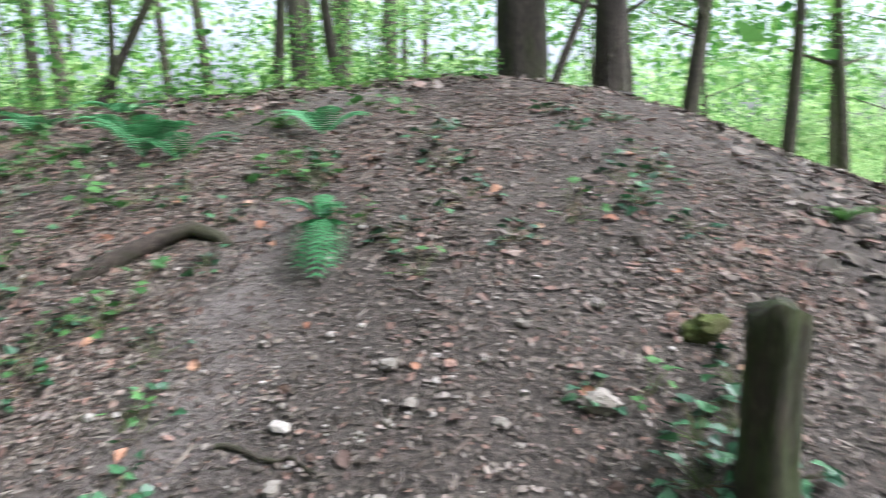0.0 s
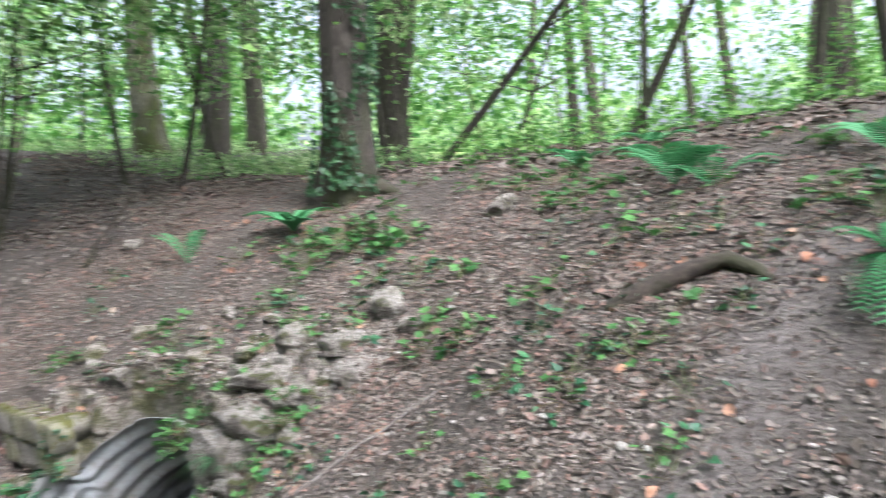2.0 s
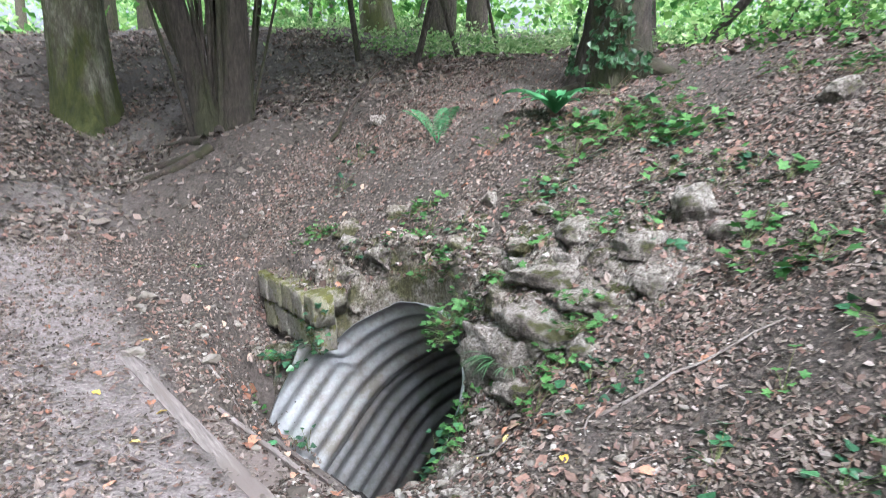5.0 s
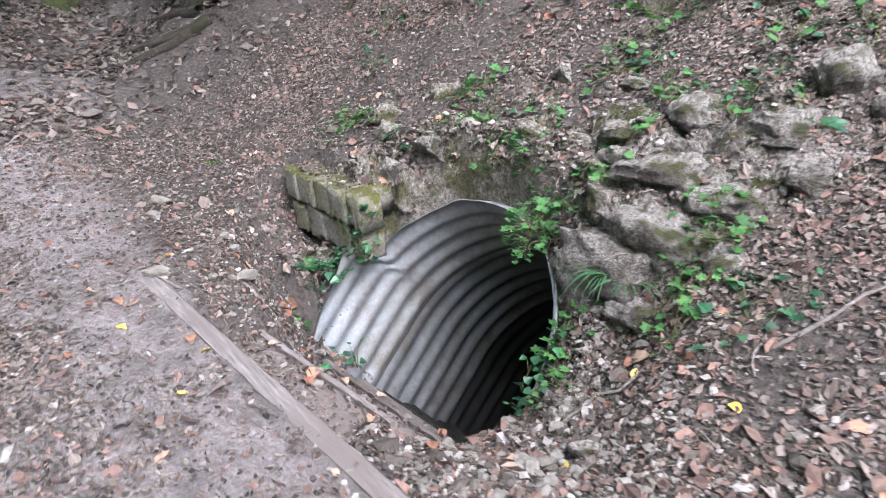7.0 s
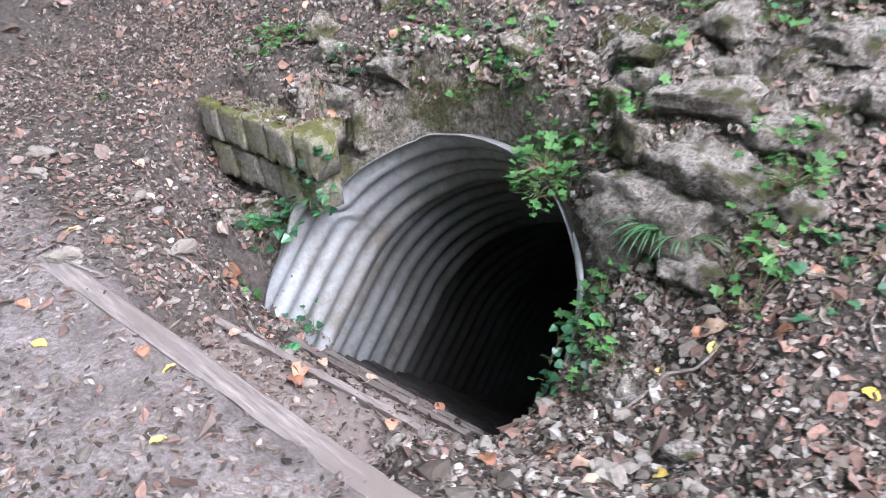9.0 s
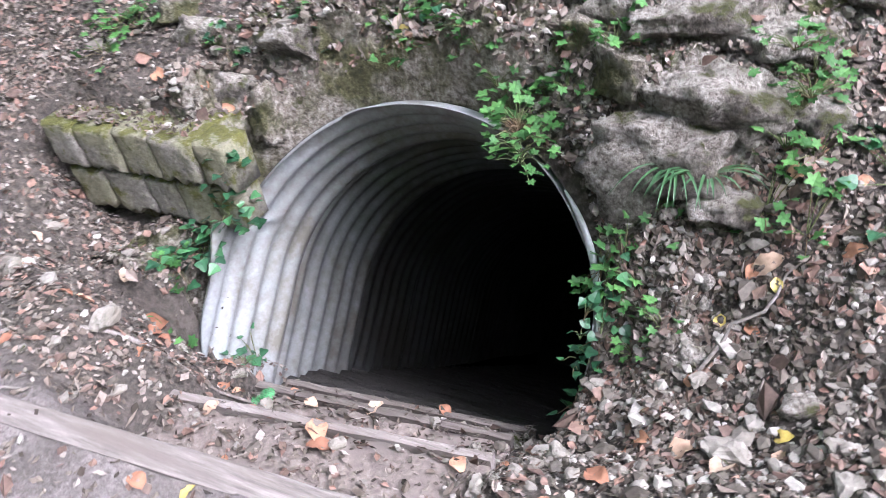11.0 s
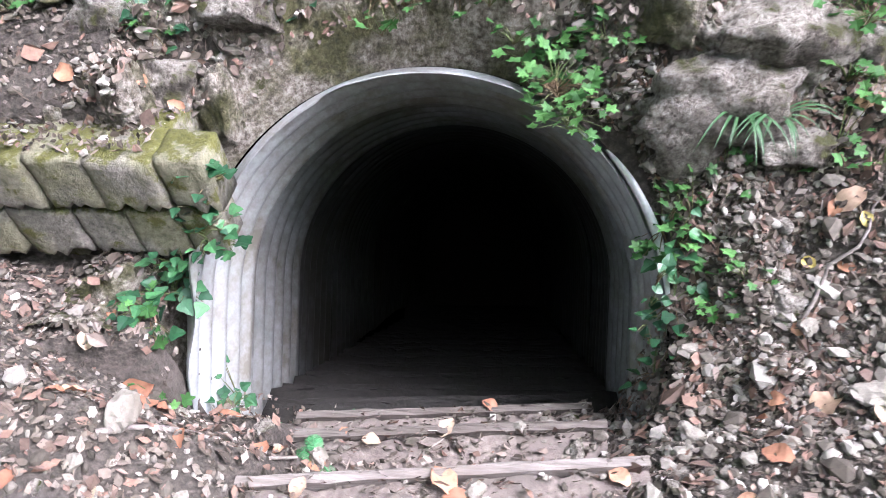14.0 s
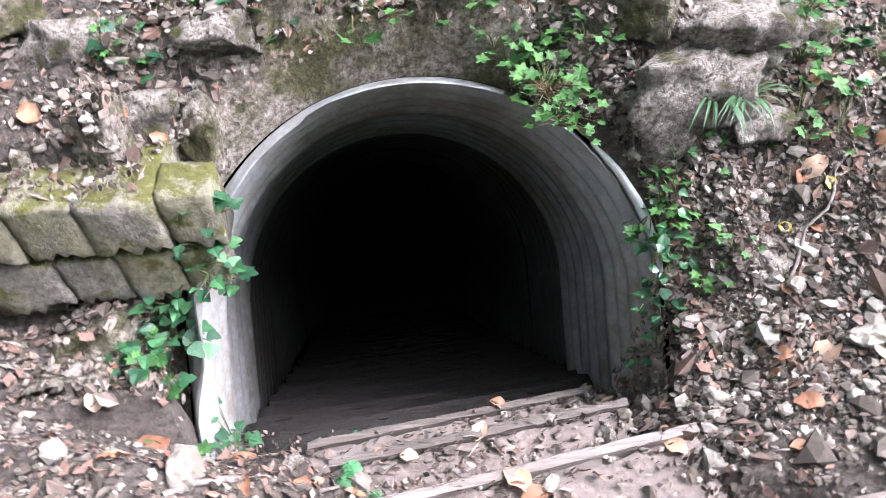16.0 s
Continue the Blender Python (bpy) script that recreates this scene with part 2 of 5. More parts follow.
def vnoise(x, y, size, seed=0):
    """Smooth value noise, -1 to 1, with bumps about size metres wide."""
    x, y = np.asarray(x) / size, np.asarray(y) / size
    i, j = np.floor(x), np.floor(y)
    u, v = x - i, y - j
    u, v = u * u * (3 - 2 * u), v * v * (3 - 2 * v)
    a = lattice(i, j, seed) * (1 - u) + lattice(i + 1, j, seed) * u
    b = lattice(i, j + 1, seed) * (1 - u) + lattice(i + 1, j + 1, seed) * u
    return 2 * (a * (1 - v) + b * v) - 1


def ease(a, b, x):
    t = np.clip((np.asarray(x) - a) / (b - a), 0, 1)
    return t * t * (3 - 2 * t)


# ---- the ground ----
PIPE_X, PIPE_R, PIPE_V, PIPE_W, SLOPE = -4.57, 0.82, 0.80, 1.84, radians(42)
CS, SN = math.cos(SLOPE), math.sin(SLOPE)


def in_pipe(u, v, w):
    """World place of a point of the sloping pipe: across, up in its section, and along its axis."""
    return (u, w * CS + v * SN, v * CS - w * SN)


EDGES = [(-0.275, 0.90, 0.065, -5.44, -2.95), (-0.53, 1.265, 0.12, -4.98, -3.9), (-0.82, 1.575, 0.1, -4.95, -3.95), (-1.1, 1.83, 0.1, -5.05, -3.95), (-1.35, 2.07, 0.08, -5.2, -3.9)]


def rim_y(x):
    v = PIPE_V + np.sqrt(np.clip(PIPE_R ** 2 - (x - PIPE_X) ** 2, 0, None))
    return PIPE_W * CS + v * SN


def plain_ground(x, y):
    base = np.interp(x, [-30, -16, -13, -10.3, -8.5, -7, -6, -3.2, 0, 4, 20], [2.3, 2.3, 1.95, 0.98, 0.45, -0.06, -0.25, -0.275, 0, 0.2, 0.2])
    toe = np.interp(x, [-12, -8, -6, -4.5, -3, -2, 0, 4], [1.7, 1.6, 1.5, 1.75, 1.75, 1.7, 1.5, 1.5])
    d = y - toe
    rise = np.interp(d, [-50, -12, -4, -0.3, 0, 0.3, 1, 2.4, 4, 5.5, 8, 12, 30, 80], [0.8, 0.6, 0.1, 0, 0.03, 0.15, 0.56, 1.4, 1.9, 2.08, 2.1, 1.9, 1.6, 1.6])
    side = 1 - 0.78 * ease(0.2, 5.5, x) - np.interp(x, [-14, -12, -9, -8, -7, -5], [0.85, 0.78, 0.46, 0.28, 0.13, 0])
    return base + rise * np.where(d > 0, side, 1)


def bumps(x, y):
    return 0.05 * vnoise(x, y, 1.3, 1) + 0.028 * vnoise(x, y, 0.45, 2) + 0.012 * vnoise(x, y, 0.17, 3) + 0.005 * vnoise(x, y, 0.08, 4)


def stair_line(y):
    return np.interp(y, [0.88, 0.98, 1.27, 1.36, 1.58, 1.66, 1.83, 2.1, 3.0], [-0.3, -0.5, -0.55, -0.74, -0.83, -1.0, -1.12, -1.42, -2.4])


def ground_z(x, y):
    x, y = np.asarray(x, dtype=float), np.asarray(y, dtype=float)
    level = plain_ground(x, y)
    # the bank's end under the hazel stands over the worn path that bends behind it
    level = level + 0.24 * np.exp(-((x + 8.15) / 0.9) ** 2 - ((y - 2.45) / 0.8) ** 2) - 0.16 * np.exp(-((x + 9.2) / 0.7) ** 2 - ((y - 1.2) / 0.9) ** 2)
    rough = np.clip(0.16 + ease(0.9, 2.0, y) + ease(0.3, -1.5, y), 0, 1)
    out = level + bumps(x, y) * rough
    near = ease(1.3, 1.65, y)
    reach = np.clip(-4.9 - 0.46 * near - x, 0, None)
    bank = (0.6 + 0.5 * ease(1.4, 1.8, y)) * reach
    pit = stair_line(y) + bank + 0.4 * bumps(x, y)
    # the stony slope right of the steps
    foot_x = np.interp(y, [0.9, 1.27, 1.5, 1.7], [-3.6, -3.93, -3.84, -3.76])
    foot_z = np.interp(y, [0.95, 1.27, 1.5, 1.9, 2.1, 2.4], [-0.36, -0.55, -0.73, -0.67, -0.56, -0.3])
    slope = foot_z + np.interp(y, [0.95, 1.27, 1.5, 1.9], [0.25, 0.33, 0.5, 0.68]) * (x - foot_x) + 0.5 * bumps(x, y) + 0.02 * vnoise(x, y, 0.11, 94)
    step_in = ease(-0.1, 0.02, x - foot_x)
    pit = np.where(x > -4.45, stair_line(y) * (1 - step_in) + slope * step_in, pit)
    shelf = -0.54 + 0.04 * vnoise(x, y, 0.2, 91) - 1.1 * ease(-5.41, -5.33, x)
    pit = np.where((x < -5.33) & (y > 1.6), np.maximum(pit, shelf), pit)
    pit = np.where(y > np.where((x > -5.46) & (x < -2.93), 0.893 + 0.065 * (x + 4.45), 0.9), pit, 9)
    beside = np.abs(x - PIPE_X) > PIPE_R + 0.055
    start = 1.75 + 0.27 * ease(-6.35, -6.08, x) * (x < -5.2)
    fade = np.where(beside, ease(np.where(x < -5, start, 1.9), np.where(x < -5, start + 0.12, 2.45), y), 0)
    inside = ~beside & (y > rim_y(x))
    cut = np.minimum(out, pit)
    up = (y - PIPE_W * CS) / SN
    lid = up * CS - PIPE_W * SN
    far = np.hypot(x - PIPE_X, up - PIPE_V) - PIPE_R
    lumps = 0.07 * vnoise(x, y, 0.26, 92) + 0.05 * vnoise(x, y, 0.11, 93)
    over = np.where(far > -0.02, np.minimum(out, lid + 0.03 + (0.25 + lumps) * ease(0.02, 0.4, far) + lumps * ease(0, 0.12, far)), out)
    z = np.where(inside, over, cut * (1 - fade) + out * fade)
    for k, (top, y0, skew, x0, x1) in enumerate(EDGES[1:], 1):
        back = EDGES[k - 1][1] + EDGES[k - 1][2] * (x + 4.45)
        on = ease(x0 - 0.02, x0 + 0.06, x) * ease(x1 + 0.02, x1 - 0.06, x) * ease(back - 0.08, back, y) * (y < y0 + skew * (x + 4.45) + 0.02)
        z = np.where(inside, z, z + on * (np.minimum(z, top - 0.14) - z))
    return z


CELLS = np.random.default_rng(17).uniform((-5.5, 1.9), (-2.6, 3.9), (150, 2))
CELL_UP = np.random.default_rng(18).uniform(-1, 1, 150)
CELL_TIP = np.random.default_rng(19).normal(0, 0.28, (150, 2))


def rock_lift(x, y):
    """How far the broken limestone stands above the soil, and where it is bare."""
    x, y = np.asarray(x, dtype=float), np.asarray(y, dtype=float)
    along, across = (x + 3.55) * 0.75 + (y - 2.8) * 0.66, -(x + 3.55) * 0.66 + (y - 2.8) * 0.75
    mass = np.exp(-(along / 0.6) ** 2 - (across / 0.38) ** 2)
    mass = np.maximum(mass, 0.8 * np.exp(-((x + 3.5) / 0.42) ** 2 - ((y - 2.38) / 0.24) ** 2))
    mass = np.maximum(mass, 0.62 * np.exp(-((x + 4.5) / 0.75) ** 2 - ((y - 2.85) / 0.26) ** 2))
    mass = mass + 0.25 * vnoise(x, y, 0.4, 31) + 0.12 * vnoise(x, y, 0.16, 32) - 0.4
    near = np.full(x.shape, 9.0)
    second = np.full(x.shape, 9.0)
    up = np.zeros(x.shape)
    wx, wy = x + 0.05 * vnoise(x, y, 0.14, 41), y + 0.05 * vnoise(x, y, 0.14, 42)
    for (cx, cy), u, (tx, ty) in zip(CELLS, CELL_UP, CELL_TIP):
        d = np.hypot(wx - cx, (wy - cy) * 1.25)
        closer = d < near
        second = np.where(closer, near, np.minimum(second, d))
        near = np.where(closer, d, near)
        up = np.where(closer, u * 0.045 + (x - cx) * tx + (y - cy) * ty, up)
    crack = np.clip(1 - (second - near) / 0.045, 0, 1)
    lift = np.clip(mass, -0.25, 0.5) * 0.3 + np.clip(mass + 0.3, 0, 1) * up - 0.05 * crack ** 2 * (mass > -0.15)
    return lift + 0.014 * vnoise(x, y, 0.08, 34) + 0.009 * vnoise(x, y, 0.04, 36), mass > -0.03


def surface(x, y):
    """The ground, the bare rock or the tread of a step, whichever lies on top."""
    x, y = np.asarray(x, dtype=float), np.asarray(y, dtype=float)
    z = ground_z(x, y)
    box = (x > -5.3) & (x < -2.75) & (y > 2.1) & (y < 3.7)
    if box.any():
        lift, show = rock_lift(x[box], y[box])
        z[box] += np.where(show, np.clip(lift, 0, None), 0)
    z = np.where((x > -6.1) & (x < -5.2) & (y > 1.95) & (y < 2.32), np.maximum(z, -0.045), z)
    for k, (top, y0, skew, x0, x1) in enumerate(EDGES[1:], 1):
        back = EDGES[k - 1][1] + EDGES[k - 1][2] * (x + 4.45)
        on = (x > x0) & (x < x1) & (y < y0 + skew * (x + 4.45)) & (y > back)
        z = np.where(on, np.maximum(z, top), z)
    return z


def tilt_of(x, y, e=0.05):
    n = np.stack([-(ground_z(x + e, y) - ground_z(x - e, y)) / (2 * e), -(ground_z(x, y + e) - ground_z(x, y - e)) / (2 * e), np.ones_like(x)], 1)
    return n / np.linalg.norm(n, axis=1)[:, None]


def build_ground():
    far = np.geomspace(0.06, 260, 60)
    xs = np.concatenate([-7.4 - np.cumsum(np.diff(far))[::-1], np.arange(-7.4, -6.2, 0.045), np.arange(-6.2, -3.2, 0.028), np.arange(-3.2, 2.0, 0.045), 2.0 + np.cumsum(np.diff(far))])
    ys = np.concatenate([-0.6 - np.cumsum(np.diff(far))[::-1], np.arange(-0.6, 0.8, 0.045), np.arange(0.8, 3.0, 0.028), np.arange(3.0, 6.2, 0.045), 6.2 + np.cumsum(np.diff(far))])
    gx, gy = np.meshgrid(xs, ys)
    gz = ground_z(gx.ravel(), gy.ravel()).reshape(gx.shape)
    n, m = gx.shape
    idx = np.arange(n * m).reshape(n, m)
    f = np.stack([idx[:-1, :-1], idx[:-1, 1:], idx[1:, 1:], idx[1:, :-1]], -1).reshape(-1, 4)
    X, Y, Z = gx.ravel(), gy.ravel(), gz.ravel()
    pit = (np.abs(X - PIPE_X) < PIPE_R + 0.02) & (Y < rim_y(X)) & (Y > 1.0)
    drop = (np.abs(X - PIPE_X) < PIPE_R + 0.02) & (Y > 1.72)
    mixed = (pit[f].any(1) & ~pit[f].all(1) & (Y[f].min(1) > 1.72)) | (pit & drop)[f].any(1)
    above = (Y - PIPE_W * CS) / SN
    ring = np.hypot(X - PIPE_X, above - PIPE_V) - PIPE_R
    collar = (np.abs(X - PIPE_X) < PIPE_R) & (above > PIPE_V + 0.3) & (ring < 0.17)
    mixed = mixed | collar[f].any(1)
    ob = solid("ground", fast_mesh("ground", np.stack([X, Y, Z], 1), f[~mixed], True), SOIL)
    worn = ease(1.08, 0.72, Y) * ease(-1.5, -0.3, Y)
    bend = np.interp(X, [-14, -11, -9.6, -8.6, -7], [4.6, 3.2, 1.7, 0.9, 0.5])
    worn = np.where(X < -7.5, 0.6 * np.exp(-((Y - bend) / 0.5) ** 2) * ease(-15, -12, X), worn)
    track = np.exp(-((X + 0.95 - 0.12 * (Y - 3)) / 0.3) ** 2) * ease(1.8, 2.4, Y) * (1 - ease(5.5, 7, Y))
    a = ob.data.attributes.new("trodden", "FLOAT", "POINT")
    a.data.foreach_set("value", np.clip(np.maximum(worn, 0.5 * track), 0, 1).astype(np.float32))
    b = ob.data.attributes.new("grass", "FLOAT", "POINT")
    b.data.foreach_set("value", np.clip(ease(8, 13, Y) * ease(-2, 3, X) + ease(16, 24, np.hypot(X, Y)), 0, 1).astype(np.float32))
    tagged(ob, "sloping woodland ground of brown trodden soil", "ground", kind="structure")


build_ground()


# ---- the sloping corrugated pipe ----
def arch(r):
    """Section of the pipe: an arch on straight legs, from the left leg's foot to the right one's."""
    legs = np.linspace(0.12, PIPE_V, 12)
    a = np.linspace(math.pi, 0, 61)
    left = np.stack([np.full(11, -r), legs[:-1]], 1)
    right = np.stack([np.full(11, r), legs[:-1][::-1]], 1)
    return np.concatenate([left, np.stack([r * np.cos(a), PIPE_V + r * np.sin(a)], 1), right])


def build_pipe():
    pipe = empty("culvert_pipe", PIPE_X, 2.0, -1.0, "galvanised corrugated steel pipe sloping down into the dark bank", "tunnel")
    spans = [1.84, 2.5, 3.36, 4.2, 5.05, 5.9, 6.8, 7.7, 8.6, 9.5, 10.4]
    legs = arch(PIPE_R)
    th = np.arange(len(legs))
    # the front edge is cut unevenly, with a tongue left standing on one side
    tongue = np.where(legs[:, 0] < 0, ease(1.07, 0.97, legs[:, 1]), 0)
    edge = 1.852 + 0.016 * vnoise(th * 0.3, th * 0, 1.0, 5) + 0.009 * vnoise(th * 0.9, th * 0, 1.0, 6)
    edge = edge * (1 - tongue) + (1.76 - 0.33 * np.clip(legs[:, 1] - 0.6, -0.3, 0.4)) * tongue
    for k in range(10):
        first, last = (edge if k == 0 else np.full(len(legs), spans[k] - 0.03)), spans[k + 1]
        steps = np.linspace(0, 1, int((last - first.min()) / 0.0125))
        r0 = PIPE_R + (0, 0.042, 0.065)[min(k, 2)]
        V = []
        for side in (0, 1):
            for q in steps:
                w = first + (last - first) * q
                dent = 0.012 * vnoise(th * 0.12, w + 7 * k, 1.4, 6)
                grow = (r0 + 0.015 * np.sin(2 * math.pi * w / 0.145) + 0.006 * side) / PIPE_R
                up = np.where(legs[:, 1] > PIPE_V, PIPE_V + (legs[:, 1] - PIPE_V) * grow, legs[:, 1])
                # the first sheet is bent inwards at its left foot
                u = legs[:, 0] * grow * (1 + dent) + np.where(legs[:, 0] < -0.4, 0.33 * np.clip(1.9 - w, 0, None), 0)
                V.append(np.stack(in_pipe(PIPE_X + u, up + dent, w), 1))
        n, m = len(steps), len(th)
        idx = np.arange(2 * n * m).reshape(2, n, m)
        F = []
        for side in (0, 1):
            g = idx[side]
            F.append(np.stack([g[:-1, :-1], g[:-1, 1:], g[1:, 1:], g[1:, :-1]], -1).reshape(-1, 4))
        for a, b in ((idx[0, 0], idx[1, 0]), (idx[0, -1], idx[1, -1])):
            F.append(np.stack([a[:-1], a[1:], b[1:], b[:-1]], -1))
        P = np.concatenate(V) - np.array([PIPE_X, 2.0, -1.0])
        # steel colour drops with depth to paint the darkness of the pipe
        solid("sheet", fast_mesh("sheet", P, np.concatenate(F), True), (STEEL, DIRTY_SHADED, DEEP_SHADED)[min(k, 2)], pipe)
    # folded lip along the upper right rim, the light on it painted as brighter steel
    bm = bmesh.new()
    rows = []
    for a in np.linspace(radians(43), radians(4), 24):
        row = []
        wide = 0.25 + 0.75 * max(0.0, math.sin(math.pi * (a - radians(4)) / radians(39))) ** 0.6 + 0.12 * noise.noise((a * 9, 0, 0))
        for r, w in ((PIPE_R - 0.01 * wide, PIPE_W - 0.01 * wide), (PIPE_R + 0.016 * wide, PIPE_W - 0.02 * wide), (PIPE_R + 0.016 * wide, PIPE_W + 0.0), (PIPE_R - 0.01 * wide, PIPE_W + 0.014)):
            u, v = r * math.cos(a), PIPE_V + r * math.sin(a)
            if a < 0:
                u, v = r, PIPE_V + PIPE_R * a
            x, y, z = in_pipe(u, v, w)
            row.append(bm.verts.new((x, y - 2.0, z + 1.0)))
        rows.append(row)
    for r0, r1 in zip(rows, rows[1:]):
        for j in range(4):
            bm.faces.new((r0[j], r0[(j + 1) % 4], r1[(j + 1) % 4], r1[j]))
    part("rim", bm, LIT_EDGE, pipe, "steel rim coloured brighter for the light on its edge", True)
    # dark sheet, painted shade that closes the far end and the floor below the steps
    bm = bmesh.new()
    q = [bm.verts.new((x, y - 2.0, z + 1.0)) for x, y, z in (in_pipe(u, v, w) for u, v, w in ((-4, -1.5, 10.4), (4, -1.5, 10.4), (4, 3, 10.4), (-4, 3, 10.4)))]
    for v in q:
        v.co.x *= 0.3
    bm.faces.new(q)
    part("end_sheet", bm, END_SHADE, pipe, "dark sheet painted as the shade at the far end")


build_pipe()


# ---- the steps ----
def slab_mesh(x0, x1, yf, yb, z0, z1, seg=14, jitter=0.006, seed=0, deep=2):
    """A bar of rough rectangular section along x; yf and yb are functions of x."""
    r = np.random.default_rng(seed)
    bm = bmesh.new()
    rows = []
    for i in range(seg + 1):
        x = x0 + (x1 - x0) * i / seg
        a, b, c = yf(x), yb(x), 0.007
        sec = [(a, z0), (a, z1 - c), (a + math.copysign(c, b - a), z1)]
        sec += [(a + (b - a) * t, z1) for t in np.linspace(0, 1, deep + 2)[1:-1]]
        sec += [(b, z1), (b, z0)]
        rows.append([bm.verts.new((x + r.normal(0, jitter * 0.4), y + r.normal(0, jitter), z + r.normal(0, jitter))) for y, z in sec])
    for p, q in zip(rows, rows[1:]):
        for j in range(len(p)):
            bm.faces.new((p[j], p[(j + 1) % len(p)], q[(j + 1) % len(p)], q[j]))
    bm.faces.new(rows[0])
    bm.faces.new(rows[-1][::-1])
    bmesh.ops.recalc_face_normals(bm, faces=bm.faces)
    return bm


def build_steps():
    stairs = empty("stairs", 0, 0, 0, "rough earth steps edged with weathered timber boards", "stairs", kind="structure")
    more = [(-1.68 - 0.29 * q, 2.36 + 0.29 * q, 0.05, -5.36, -3.78) for q in range(18)]
    rows = EDGES + more
    for k, (top, y0, skew, x0, x1) in enumerate(rows):
        front = lambda x, y0=y0, skew=skew: y0 + skew * (x + 4.45)
        thick = 0.085 if k == 0 else 0.034
        inner = lambda x, front=front, thick=thick: front(x) - thick
        if k:
            py, ps = rows[k - 1][1], rows[k - 1][2]
            back = lambda x, py=py, ps=ps: py + ps * (x + 4.45) - 0.04
        else:
            back = lambda x: 0.35 + 0.05 * math.sin(3 * x)
        wide = 0.0 if k < 3 else 0.05
        # from the fifth step down, pipe shade is painted into boards and treads
        part("board", slab_mesh(x0, x1, front, inner, top - 0.3, top + (0.03 if k == 0 else 0.014 if k < 4 else -0.012), 22, 0.0018, k), (TIMBER, TIMBER, DARKER_TIMBER, DARKER_TIMBER)[k] if k < 4 else SHADED_SOIL, stairs)
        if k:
            part("tread", slab_mesh(x0 - wide, x1 + wide, inner, back, top - 0.35, top - 0.006, 26, 0.007, 40 + k, 6), TREAD if k < 4 else SHADED_SOIL, stairs, smooth=True)


build_steps()


# ---- stones ----
def stone_mesh(size, seed, detail=3, rough=0.28, boxy=0.35):
    """A weathered stone of that size (x, y, z), its base near z = 0."""
    bm = bmesh.new()
    bmesh.ops.create_icosphere(bm, subdivisions=detail, radius=1.0)
    off = Vector((seed * 3.7, seed * 1.3, seed * 2.1))
    r = random.Random(seed)
    cuts = [(Vector((r.gauss(0, 1), r.gauss(0, 1), r.gauss(0, 1))).normalized(), r.uniform(0.5, 0.8)) for _ in range(11)]
    for v in bm.verts:
        p = v.co.copy()
        k = max(abs(p.x), abs(p.y), abs(p.z))
        p = p.lerp(p / k * 0.8, boxy)
        for n, d in cuts:
            over = p.dot(n) - d
            if over > 0:
                p = p - n * over * 0.92
        s = 1 + 0.5 * rough * noise.noise(p * 1.3 + off) + rough * 0.5 * noise.noise(p * 3.1 + off) + rough * 0.22 * noise.noise(p * 7.3 + off) + rough * 0.14 * noise.noise(p * 15 + off)
        p *= s
        v.co = Vector((p.x * size[0] / 2, p.y * size[1] / 2, p.z * size[2] / 2))
    return bm


def stone(x, y, size, seed, material=ROCK, sink=0.3, turn=0.0, label="", name="rock", z=None, tip=(0, 0), detail=3, rough=0.28, boxy=0.35, group=""):
    me = bpy.data.meshes.new(name)
    bm = stone_mesh(size, seed, detail, rough, boxy)
    for f in bm.faces:
        f.smooth = detail == 4
    bm.to_mesh(me)
    bm.free()
    ob = solid(name, me, material)
    gz = float(surface(np.array([x]), np.array([y]))[0]) if z is None else z
    ob.matrix_world = pose(x, y, gz + size[2] * (0.5 - sink), tip[0], tip[1], turn)
    return tagged(ob, label, "rock", group)


def build_collar():
    """Rough rock and earth packed round the mouth of the pipe, down to the bank."""
    bm = bmesh.new()
    rows = []
    for a in np.linspace(radians(184), radians(22), 170):
        row = []
        wide = 0.12 + 0.26 * float(ease(radians(35), radians(70), a))
        for t in np.linspace(0, 1, 18):
            r = PIPE_R + 0.026 + wide * t
            u, v = PIPE_X + r * math.cos(a), PIPE_V + r * math.sin(a)
            if math.sin(a) < 0:
                v = PIPE_V + math.sin(a) * 6
            x, y, z = in_pipe(u, v, PIPE_W + 0.03 + 0.05 * max(0.0, 1 - 9 * t))
            g = float(ground_z(np.array([x]), np.array([y]))[0])
            if a < radians(35):
                g = min(g, z + 0.1)
            k = min(1.0, 3.5 * t)
            p = Vector((x, y, z))
            d = 0.1 * noise.noise(p * 3.3) + 0.07 * noise.noise(p * 7) + 0.04 * noise.noise(p * 15) + 0.022 * noise.noise(p * 33)
            zz = z + (max(g, z - 0.02) + 0.035 - z) * k - 0.22 * max(0.0, t - 0.75)
            row.append(bm.verts.new((x, y - 0.4 * d * k, zz + d * k)))
        rows.append(row)
    for p, q in zip(rows, rows[1:]):
        for j in range(len(p) - 1):
            bm.faces.new((p[j], p[j + 1], q[j + 1], q[j]))
    points = np.array([v.co[:] for row in rows for v in row[4:15]])
    ob = part("rock_collar", bm, RUBBLE)
    tagged(ob, "mossy limestone rubble packed round the pipe mouth", "rubble", kind="structure")
    return points


COLLAR = build_collar()


